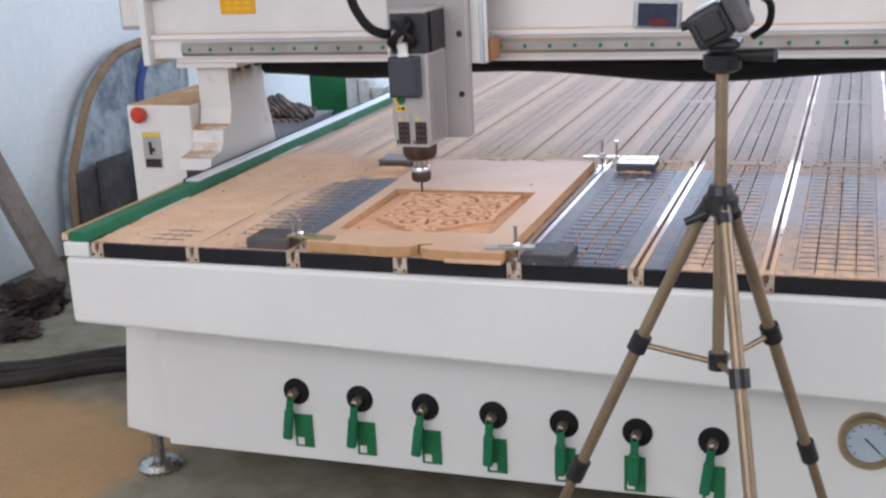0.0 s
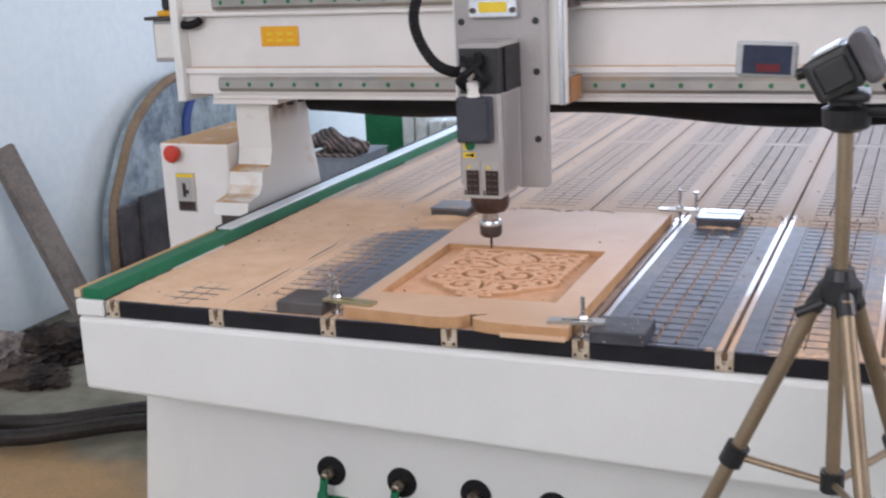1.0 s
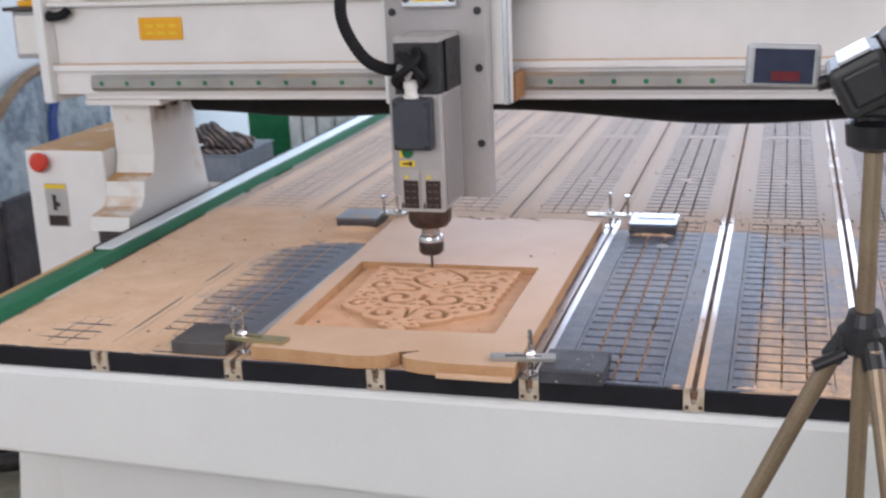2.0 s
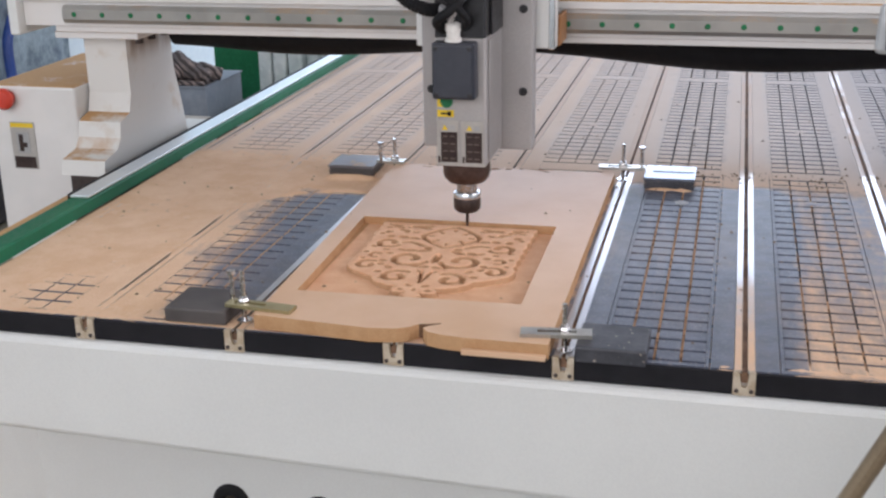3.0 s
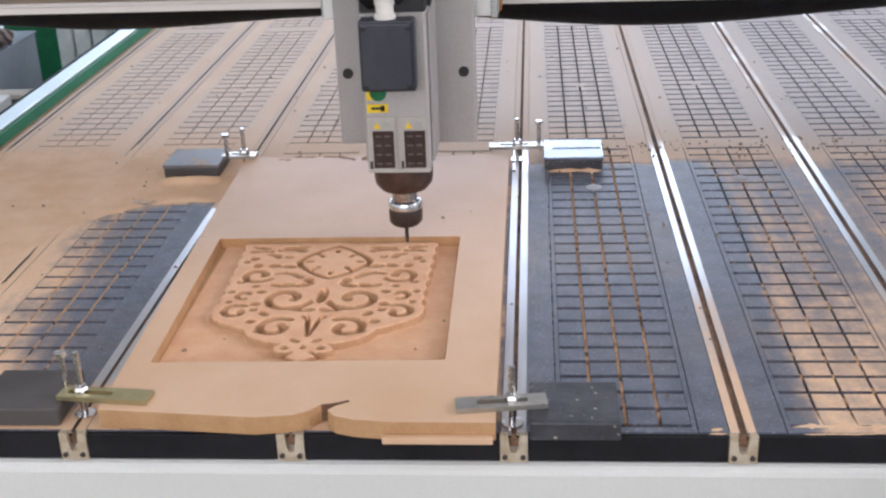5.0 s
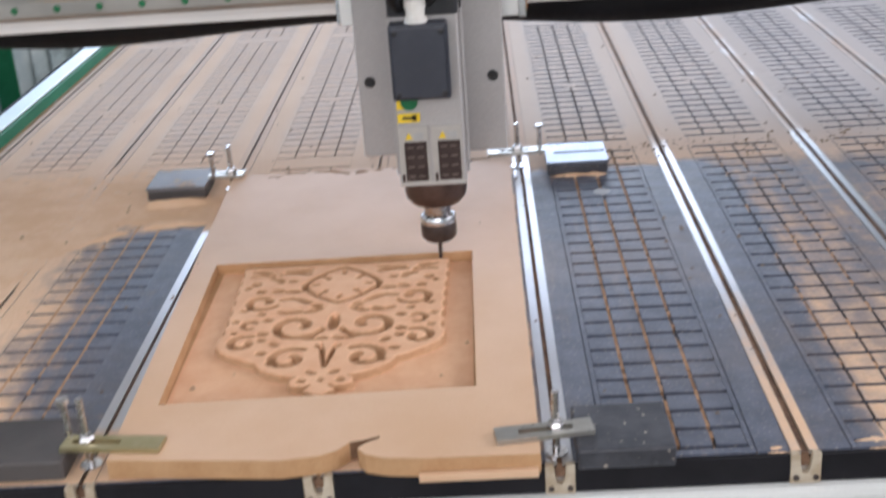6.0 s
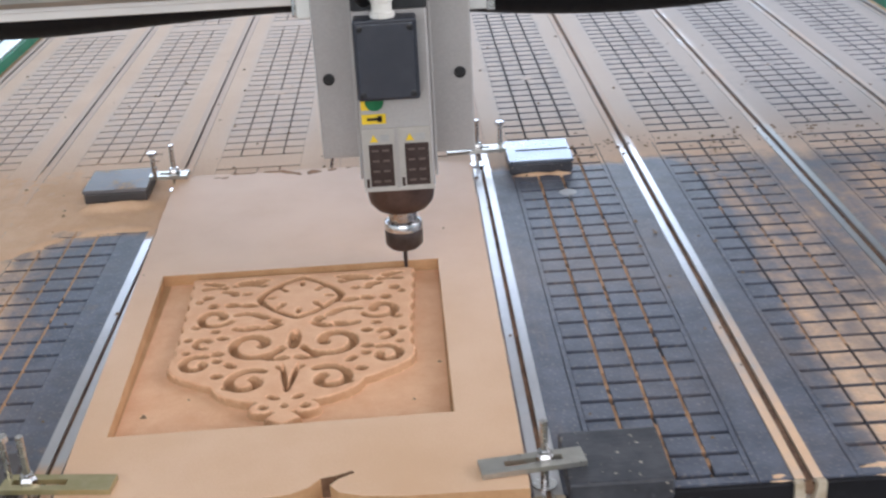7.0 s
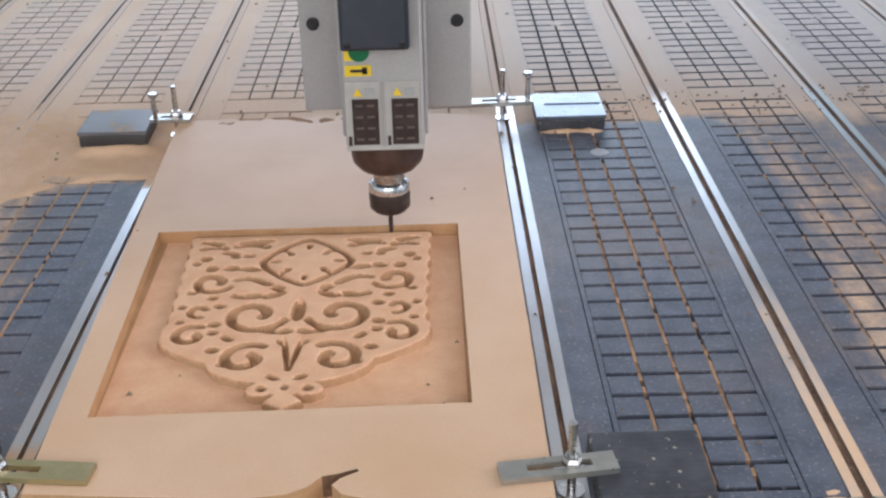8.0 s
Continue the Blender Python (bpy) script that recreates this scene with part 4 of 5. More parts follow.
    cuts.append(1 - smooth(ring, 0.0036, 0.0056))
    for a, cu, cv in ((35, 0.026, 0.497), (-35, 0.026, 0.443), (90, 0.0, 0.512), (90, 0.0, 0.428), (0, 0.040, 0.470)):
        cuts.append(blob(u, v, cu, cv, 0.0060, 0.0026, a))
    for a in (50, 130):
        cuts.append(blob(u, v, 0.020 * 1.1, 0.470 + 0.026 * math.sin(radians(a)) * (1 if a < 90 else -1), 0.0035, 0.0035))
    for c in cuts:
        cut = np.maximum(cut, c)
    if only_cuts:
        return cut * inside
    shape = inside * (1 - cut)
    # bands swell toward their middles
    swell = shape.copy()
    for axis in (0, 1):
        swell = sum(np.roll(swell, n, axis) for n in range(-6, 7)) / 13
    face = (0.0074 + 0.0032 * smooth(swell, 0.15, 0.85)) + 0.00025 * waves(x, y, 8, 40, 3)
    floor_ = 0.0003 * waves(x, y, 5, 60, 3)
    return POCKETZ + 0.0002 + np.maximum(floor_, shape * face)


def workpiece():
    w = base("carved_board", "tan fibreboard panel with a scroll relief being milled in a pocket", "board")
    pocket = [(-0.207, 0.130), (0.180, 0.138), (0.177, 0.556), (-0.217, 0.553)]
    left = [(-0.264, 0.968), (-0.238, 0.010)]
    front = [(-0.12, 0.000), (-0.04, -0.007), (0.005, -0.001), (0.024, 0.009), (0.036, 0.024), (0.050, 0.027), (0.068, 0.034), (0.071, 0.031), (0.054, 0.021), (0.046, 0.011), (0.056, -0.003), (0.08, -0.011), (0.12, -0.016)]
    outer = left + front + [(0.249, -0.017), (0.249, 0.968)]
    bm = bmesh.new()
    top = [bm.verts.new((x, y, TOPZ)) for x, y in outer]
    low = [bm.verts.new((x, y, DECK + 0.002)) for x, y in outer]
    n = len(outer)
    pk = [bm.verts.new((x, y, TOPZ)) for x, y in pocket]
    pl = [bm.verts.new((x, y, POCKETZ)) for x, y in pocket]
    nf = len(front)
    cutf = []
    # top round the pocket
    bm.faces.new([top[0], top[1], pk[0], pk[3]])
    bm.faces.new([top[n - 2], top[n - 1], pk[2], pk[1]])
    bm.faces.new([top[n - 1], top[0], pk[3], pk[2]])
    mid = 2 + 6
    bm.faces.new([top[1]] + top[2:mid + 1] + [pk[0]])
    bm.faces.new(top[mid:n - 1] + [pk[1], pk[0]])
    for i in range(n):
        cutf.append(bm.faces.new((top[i], top[(i + 1) % n], low[(i + 1) % n], low[i])))
    bm.faces.new(low)
    for i in range(4):
        cutf.append(bm.faces.new((pk[i], pk[(i + 1) % 4], pl[(i + 1) % 4], pl[i])))
    cutf.append(bm.faces.new(pl))
    for f in cutf:
        f.material_index = 1
    for f in cutf[6:10]:
        f.material_index = 2
    ob = part("board", bm, MDF, w)
    ob.data.materials.append(MDF_CUT)
    ob.data.materials.append(plain("scorched_cut", (0.13, 0.07, 0.04), (0.24, 0.135, 0.08), 0.9, 0, 200, 30, 0.4))
    xs, ys = np.linspace(-0.2065, 0.1765, 440), np.linspace(0.139, 0.5525, 470)

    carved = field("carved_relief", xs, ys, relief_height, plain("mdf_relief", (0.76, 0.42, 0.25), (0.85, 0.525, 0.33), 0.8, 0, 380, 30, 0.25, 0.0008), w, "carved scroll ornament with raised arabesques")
    # darker brown on cut floors and steep walls paints in their shade
    carved.data.materials.append(plain("mdf_relief_shade", (0.46, 0.255, 0.135), (0.56, 0.335, 0.195), 0.9, 0, 300, 40, 0.3, 0.001))
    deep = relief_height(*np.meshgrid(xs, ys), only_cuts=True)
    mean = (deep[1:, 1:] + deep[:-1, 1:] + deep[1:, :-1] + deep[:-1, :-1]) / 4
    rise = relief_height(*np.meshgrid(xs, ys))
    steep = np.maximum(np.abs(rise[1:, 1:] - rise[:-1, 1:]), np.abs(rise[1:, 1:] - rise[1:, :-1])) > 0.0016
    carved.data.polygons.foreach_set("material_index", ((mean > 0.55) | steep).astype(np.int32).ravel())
    part("offcut", boxed(0.115, 0.246, -0.026, -0.0175, DECK + 0.001, DECK + 0.010, 0.001), MDF, w)
    return w


# ---- clamps and packing blocks ----
def packing_block(x0, x1, y0, y1, top, label, mat, group="packing blocks"):
    ob = part("packing_block", boxed(x0, x1, y0, y1, DECK + 0.0005, top, 0.003), mat)
    return tagged(ob, label, "block", group)


def clamp(x, y, z, turn, left, right, tall, mat, label, second=None):
    """Slotted clamp plate held by a T-bolt; second: offset of a further screw."""
    c = base("clamp", label, "clamp", "clamps on the work", at=(x, y, 0))
    m = Matrix.Translation((x, y, z)) @ Matrix.Rotation(radians(turn), 4, "Z")
    inv = Matrix.Translation((-x, -y, 0))
    bm = bmesh.new()
    s0, s1 = -left * 0.62, right * 0.45
    for a0, a1, b0, b1 in ((-left, s0, -0.014, 0.014), (s1, right, -0.014, 0.014), (s0, s1, -0.014, -0.0048), (s0, s1, 0.0048, 0.014)):
        box(bm, a0, a1, b0, b1, 0, 0.006, 0.0, inv @ m)
    part("clamp_plate", bm, mat, c)
    part("bolt", rod(bmesh.new(), (0, 0, 0.735), (0, 0, z + tall), 0.0042), STEEL, c, "threaded steel bolt")
    part("nut", turned(bmesh.new(), [(0.0095, 0), (0.0095, 0.004), (0.0075, 0.008), (0.0075, 0.010)], (0, 0, z + 0.0062), "z", 6), STEEL, c)
    part("washer", turned(bmesh.new(), [(0.013, 0), (0.013, 0.0015)], (0, 0, DECK + 0.0012), "z", 16), ALU, c)
    if second:
        part("bolt", rod(bmesh.new(), (second[0], second[1], second[2]), (second[0], second[1], z + second[3]), 0.004), STEEL, c)
        part("bolt_head", turned(bmesh.new(), [(0.008, 0), (0.008, 0.006)], (second[0], second[1], z + second[3]), "z", 6), STEEL, c)
    return c


def speckled(name, a, b, rough):
    """Dark moulded block with fine scratches and pale dust flecks."""
    m, nt, bsdf = nodes_of(name)
    pos = node(nt, "ShaderNodeNewGeometry").outputs["Position"]
    scratch = noise_of(nt, 1.0, 3, 0.6, node(nt, "ShaderNodeVectorMath", {0: pos, 1: (40, 260, 40)}, operation="MULTIPLY").outputs[0])
    fleck = noise_of(nt, 150, 2, 0.5)
    tone = mix(nt, ramp(nt, noise_of(nt, 18), 0.35, 0.65), a, b)
    tone = mix(nt, ramp(nt, scratch, 0.60, 0.75, 0, 0.35), tone, (0.20, 0.20, 0.22))
    shade(nt, bsdf, mix(nt, ramp(nt, fleck, 0.66, 0.74, 0, 0.8), tone, (0.55, 0.48, 0.40)), ramp(nt, scratch, 0.3, 0.7, rough, rough + 0.2))
    bump(nt, bsdf, scratch, 0.15, 0.001)
    return m


def clamping():
    shiny = plain("oiled_steel", (0.17, 0.20, 0.25), (0.26, 0.29, 0.35), 0.30, 0.85, 60, 9, 0.1)
    dark = speckled("dark_block", (0.036, 0.038, 0.048), (0.072, 0.074, 0.088), 0.42)
    dusty = dusted("dusty_block", (0.055, 0.048, 0.047), (0.10, 0.088, 0.085), 0.55, 0.20)
    greyd = dusted("grey_dusty_block", (0.15, 0.145, 0.155), (0.21, 0.20, 0.21), 0.45, 0.30, 0.1)
    b = base("packing_block", "dark packing block with a bright steel plate on top", "block", "packing blocks")
    part("block_body", boxed(0.317, 0.426, 0.945, 1.050, DECK + 0.0005, 0.7692, 0.003), dark, b)
    part("top_plate", boxed(0.315, 0.428, 0.943, 1.052, 0.7695, 0.776, 0.001), shiny, b, "bright steel plate")
    part("plate_seam", boxed(0.332, 0.424, 0.998, 0.9995, 0.7761, 0.7772), DARK_STEEL, b)
    b = base("packing_block", "grey packing block half buried in sawdust", "block", "packing blocks")
    part("block_body", boxed(-0.419, -0.311, 0.926, 1.026, DECK + 0.0005, 0.7692, 0.003), dusty, b)
    part("top_plate", boxed(-0.420, -0.310, 0.925, 1.027, 0.7695, 0.776, 0.001), greyd, b)
    packing_block(0.289, 0.396, -0.016, 0.083, 0.776, "dark grey packing block at the bed's front edge", dark)
    packing_block(-0.398, -0.290, 0.012, 0.112, 0.776, "dusty dark grey packing block beside the board", dusty)
    zinc = plain("zinc_plate", (0.40, 0.39, 0.36), (0.52, 0.51, 0.47), 0.32, 0.8, 90, 20, 0.15)
    brassy = plain("passivated_plate", (0.42, 0.37, 0.20), (0.52, 0.46, 0.28), 0.35, 0.8, 90, 20, 0.15)
    clamp(0.268, 0.024, 0.7765, 7, 0.068, 0.042, 0.052, zinc, "steel slotted clamp plate bolted over the board")
    clamp(-0.268, 0.042, 0.7765, -6, 0.028, 0.090, 0.062, brassy, "yellowish slotted clamp plate bolted over the board", (-0.024, 0.012, 0.78, 0.050))
    clamp(0.264, 1.008, 0.7765, 3, 0.055, 0.050, 0.058, zinc, "bright slotted clamp plate at the board's rear corner", (0.042, 0.004, 0.778, 0.046))
    clamp(-0.268, 0.970, 0.7765, -3, 0.042, 0.024, 0.058, zinc, "slotted clamp plate at the dusty rear corner", (-0.032, -0.010, 0.778, 0.044))


# ---- loose sawdust ----
def drifts():
    def amount(x, y):
        n = waves(x, y, 21, 9, 5)
        rim = -0.490 + 0.10 * smooth(y, 0.62, 0.80) + 0.14 * smooth(0.14 - y, -0.02, 0.06)
        left = smooth(rim - x + 0.03 * n, -0.05, 0.07) * smooth(1.30 - y, 0.0, 0.25)
        a = (1.10 + 0.10 * n) * left
        band = smooth(y - 0.80 - 0.015 * n, -0.02, 0.03) * smooth(1.14 - y, 0.0, 0.10) * smooth(-0.24 - x, 0, 0.04)
        a = np.maximum(a, (1.12 + 0.08 * n) * band)
        bare = np.exp(-((x + 0.515) / 0.03) ** 2 - ((y - 0.24) / 0.09) ** 2) + np.exp(-((x + 0.64) / 0.07) ** 2 - ((y - 0.10) / 0.07) ** 2)
        a = a - 0.60 * bare
        a = a + 1.0 * np.exp(-((y - 0.908 - 0.006 * n) / 0.016) ** 2 - ((x + 0.36) / 0.06) ** 4)
        a = a + 0.55 * np.exp(-((y - 0.80 + 3.0 * (x + 0.33) ** 2) / 0.014) ** 2) * smooth(-0.26 - x, 0, 0.04) * smooth(x + 0.50, 0, 0.06)
        a = a + (2.1 + 0.7 * n) * np.exp(-((y - 0.932 + 0.008 * n) / 0.014) ** 2 - ((x - 0.372) / 0.068) ** 4)
        a = a + 0.75 * np.exp(-((y - 1.03) / 0.04) ** 2) * (0.6 + 0.5 * n) * smooth(x + 0.45, 0, 0.1)
        a = a + 1.05 * np.exp(-((y - 0.012 - 0.01 * n) / 0.016) ** 2 - ((x - 0.510) / 0.030) ** 2) + 0.95 * np.exp(-((y - 0.02) / 0.05) ** 2) * smooth(x - 0.57 + 0.02 * n, 0, 0.05)
        return a
    xs, ys = np.linspace(-0.825, 1.36, 420), np.linspace(0.004, 1.24, 260)
    ob = field("sawdust", xs, ys, lambda x, y: DECK - 0.0108 + 0.0112 * amount(x, y) + 0.0007 * waves(x, y, 30, 160, 3), SAWDUST)
    tagged(ob, "loose tan sawdust drifted over the bed", "sawdust", kind="stuff")
    rng = random.Random(14)
    co, fs = [], []
    for k, fill in ((4, 0.86), (5, 0.30), (1, 0.95)):
        c = (SLOTS[k] + SLOTS[k + 1]) / 2
        for q in (-1, 0, 1):
            for i in range(85):
                y = 0.03 + 0.012 * i
                if rng.random() > fill + 0.25 * math.sin(i * 0.21 + q * 2 + k):
                    continue
                x, h, b = c + q * GRID, DECK - (rng.uniform(0.0, 0.0009) if k == 1 else rng.uniform(0.0002, 0.0030)), len(co)
                co += [(x - 0.0020, y, DECK - 0.0105), (x + 0.0020, y, DECK - 0.0105), (x + 0.0020, y + 0.0125, DECK - 0.0105), (x - 0.0020, y + 0.0125, DECK - 0.0105)]
                co += [(px, py, h + rng.uniform(-0.0006, 0.0006)) for px, py in ((x - 0.0017, y), (x + 0.0017, y), (x + 0.0017, y + 0.0125), (x - 0.0017, y + 0.0125))]
                fs += [tuple(b + i2 for i2 in f) for f in ((4, 5, 6, 7), (0, 1, 5, 4), (1, 2, 6, 5), (2, 3, 7, 6), (3, 0, 4, 7))]
    me = bpy.data.meshes.new("groove_sawdust")
    me.from_pydata(co, [], fs)
    tagged(linked("groove_sawdust", me, plain("orange_sawdust", (0.42, 0.235, 0.125), (0.54, 0.325, 0.19), 0.95, 0, 300, 30, 0.4, 0.001)), "orange-tan sawdust packed in the panel grooves", "sawdust", kind="stuff")

    def ridge(x, y):
        n = waves(x, y, 41, 70, 4)
        line = 0.958 + 0.012 * np.sin(x * 38) + 0.008 * n
        return TOPZ - 0.0012 + 0.0026 * np.exp(-((y - line) / 0.009) ** 2) * smooth(0.22 - np.abs(x + 0.03), 0, 0.08) * (0.65 + 0.4 * n) + 0.0004 * waves(x, y, 6, 200, 2)
    tagged(field("sawdust_ridge", np.linspace(-0.255, 0.2, 150), np.linspace(0.925, 0.967, 26), ridge, BROWN_SAW), "thin brown ridge of sawdust along the board's rear edge", "sawdust", kind="stuff")
    rng = random.Random(4)
    co, fs = [], []
    for n in range(400):
        x, y = rng.uniform(-0.8, 1.3), rng.uniform(0.02, 1.9)
        if n > 260:
            x, y = rng.uniform(0.3, 1.1), rng.gauss(1.075, 0.03)
        if n > 392:
            x, y = (rng.uniform(0.13, 0.172) if n % 3 else rng.uniform(-0.19, -0.12)), rng.uniform(0.145, 0.33)
        z = DECK + 0.001 if not (-0.27 < x < 0.245 and y < 0.96) else TOPZ + 0.0005
        if n > 392:
            z = POCKETZ + 0.0006
        if z > TOPZ and (rng.random() < 0.75 or (-0.22 < x < 0.185 and 0.12 < y < 0.56)):
            continue
        s, b = rng.uniform(0.0012, 0.004), len(co)
        co += [(x - s, y - s * rng.uniform(0.4, 1), z), (x + s, y - s * 0.6, z), (x + s * 0.3, y + s, z), (x, y, z + s)]
        fs += [(b, b + 1, b + 3), (b + 1, b + 2, b + 3), (b + 2, b, b + 3)]
    me = bpy.data.meshes.new("wood_chips")
    me.from_pydata(co, [], fs)
    tagged(linked("wood_chips", me, BROWN_TIMBER), "scattered brown wood chips on bed and board", "wood chips", kind="stuff")


# ---- tripod and camcorder ----
def tripod():
    t = base("tripod", "champagne-coloured aluminium tripod with black joints", "tripod", at=(0.762, -0.45, 0))
    part("centre_column", rod(bmesh.new(), (0, 0, 0.725), (0, 0, 1.240), 0.0105), CHAMPAGNE, t)
    hub = part("hub", turned(bmesh.new(), [(0.022, 0.995), (0.030, 1.0), (0.030, 1.022), (0.022, 1.030), (0.018, 1.045)], (0, 0, 0), "z", 20), BLACK_PLASTIC, t, "black plastic hub")
    part("crank", rod(bmesh.new(), (-0.02, -0.02, 1.0), (-0.055, -0.03, 0.985), 0.007), BLACK_PLASTIC, hub)
    part("column_boss", turned(bmesh.new(), [(0.017, 0.715), (0.017, 0.745)], (0, 0, 0), "z", 16), BLACK_PLASTIC, t)
    for ang, spread in ((176, 1.0), (52, 0.94), (-69, 0.96)):
        c, s = math.cos(radians(ang)), math.sin(radians(ang))
        def at(z, k=spread):
            r = 0.028 + (1.0 - z) * 0.445 * k
            return (r * c, r * s, z)
        leg = part("leg", rod(bmesh.new(), at(1.005), at(0.47), 0.0110), CHAMPAGNE, t)
        part("lower_section", rod(bmesh.new(), at(0.475), at(0.02), 0.0095), CHAMPAGNE, leg)
        a, b = Vector(at(0.765)), Vector(at(0.735))
        part("knee_joint", rod(bmesh.new(), a, b, 0.0175), BLACK_PLASTIC, leg, "black brace joint")
        a, b = Vector(at(0.505)), Vector(at(0.465))
        part("leg_lock", rod(bmesh.new(), a, b, 0.0165), BLACK_PLASTIC, leg, "black leg lock")
        part("brace", rod(bmesh.new(), (0.014 * c, 0.014 * s, 0.728), at(0.748), 0.0055), CHAMPAGNE, leg)
        part("rubber_foot", turned(bmesh.new(), [(0.010, -0.002), (0.016, 0.004), (0.014, 0.03)], (at(0)[0], at(0)[1], 0), "z", 14), BLACK, leg)
        part("shoulder", rod(bmesh.new(), (0.018 * c, 0.018 * s, 1.012), at(0.985), 0.0135), BLACK_PLASTIC, leg)
    head = part("pan_head", turned(bmesh.new(), [(0.018, 1.232), (0.030, 1.238), (0.032, 1.262), (0.022, 1.268), (0.022, 1.278)], (0, 0, 0), "z", 20), BLACK_PLASTIC, t, "black pan head")
    bm = boxed(-0.03, 0.03, -0.035, 0.035, 1.274, 1.286, 0.004)
    box(bm, -0.02, 0.02, -0.018, 0.018, 1.256, 1.276, 0.004)
    part("quick_plate", bm, BLACK_PLASTIC, head)
    part("pan_handle", rod(bmesh.new(), (0.015, 0.0, 1.260), (0.085, -0.02, 1.262), 0.008, 0.011), BLACK_PLASTIC, head)
    return t


def camcorder():
    c = base("camcorder", "small silver camcorder with its side screen folded out", "camcorder", at=(0.762, -0.45, 1.287))
    tilt = Matrix.Rotation(radians(-28), 4, "Y")
    bm = bmesh.new()
    box(bm, -0.046, 0.018, -0.055, 0.060, 0.002, 0.060, 0.008, Matrix.Translation((0.012, 0, 0.004)) @ tilt)
    body = part("body", bm, CAM_GREY, c, "dark silver-grey camcorder body")
    bm = bmesh.new()
    box(bm, 0.0185, 0.042, -0.060, 0.045, -0.002, 0.066, 0.008, Matrix.Translation((0.012, 0, 0.004)) @ tilt)
    part("grip", bm, GREY_BOARD, body)
    m = Matrix.Translation((0.012, 0, 0.004)) @ tilt
    bm = bmesh.new()
    box(bm, -0.034, 0.010, -0.0640, -0.0555, 0.012, 0.050, 0.004, m)
    part("battery", bm, BLACK_PLASTIC, body, "black battery pack")
    bm = bmesh.new()
    box(bm, -0.030, 0.006, -0.050, 0.050, 0.0602, 0.0640, 0.0015, m)
    part("top_trim", bm, SILVER, body, "silver top trim")
    for z in (0.020, 0.032):
        bm = bmesh.new()
        box(bm, -0.0490, -0.0462, -0.030, -0.020, z, z + 0.006, 0.001, m)
        part("button", bm, SILVER, body)
    bm = bmesh.new()
    turned(bm, [(0.024, 0.058), (0.024, 0.075), (0.020, 0.085), (0.016, 0.085)], (0, 0, 0), "y", 24)
    bmesh.ops.transform(bm, matrix=Matrix.Translation((0.012, 0, 0.045)), verts=bm.verts[:])
    part("lens", bm, BLACK_PLASTIC, body)
    bm = bmesh.new()
    rot = Matrix.Translation((-0.062, -0.03, 0.020)) @ Matrix.Rotation(radians(3), 4, "Y") @ Matrix.Rotation(radians(8), 4, "Z")
    box(bm, -0.078, 0.0, -0.006, 0.006, -0.002, 0.045, 0.005, rot)
    scr = part("flip_screen", bm, SILVER, c, "silver fold-out screen frame")
    bm = bmesh.new()
    box(bm, -0.070, -0.008, -0.0075, -0.0062, 0.003, 0.040, 0, rot)
    part("display", bm, SCREEN, scr, "dark glossy display")
    bm = bmesh.new()
    box(bm, -0.052, -0.022, -0.0084, -0.0077, 0.006, 0.016, 0, rot)
    part("display_patch", bm, SCREEN_RED, scr)
    part("hinge", rod(bmesh.new(), (-0.063, -0.03, 0.022), (-0.030, -0.022, 0.032), 0.008), BLACK_PLASTIC, scr)
    part("strap", tube(bmesh.new(), curve_points([(0.055, -0.04, 0.075), (0.075, -0.02, 0.055), (0.070, 0.01, 0.02), (0.045, 0.02, 0.0)], 6), 0.006, 8), BLACK, c)
    return c


# ---- clutter along the west wall and behind the gantry ----
def crumpled(name, at, size, seed, mat, label, category, rough=0.10, folds=0.0):
    bm = bmesh.new()
    bmesh.ops.create_icosphere(bm, subdivisions=5, radius=1.0)
    for v in bm.verts:
        p = v.co.copy()
        q = p + 0.5 * noise.noise_vector(p * 1.3 + Vector((seed, 0, 0)))
        d = 0.30 * noise.noise(p * 1.6 + Vector((seed, 0, 0))) + 0.20 * abs(noise.noise(p * 3.5 + Vector((0, seed, 0)))) + rough * abs(noise.noise(p * 9.0 + Vector((0, 0, seed))))
        d += folds * math.sin(9.0 * q.x + 5.0 * q.z + seed) + 0.5 * folds * math.sin(17.0 * q.z - 6.0 * q.y)
        d += 0.22 * (1 - abs(noise.noise(p * 3.2 + Vector((seed, seed, 0))))) ** 6 + 0.03 * (1 - abs(noise.noise(p * 6.0 + Vector((0, seed, seed))))) ** 5
        p = p * (0.80 + d)
        p.z = max(p.z, -0.35)
        v.co = Vector((p.x * size[0], p.y * size[1], (p.z + 0.35) * size[2])) + Vector(at)
    return tagged(part(name, bm, mat, smooth=True), label, category)


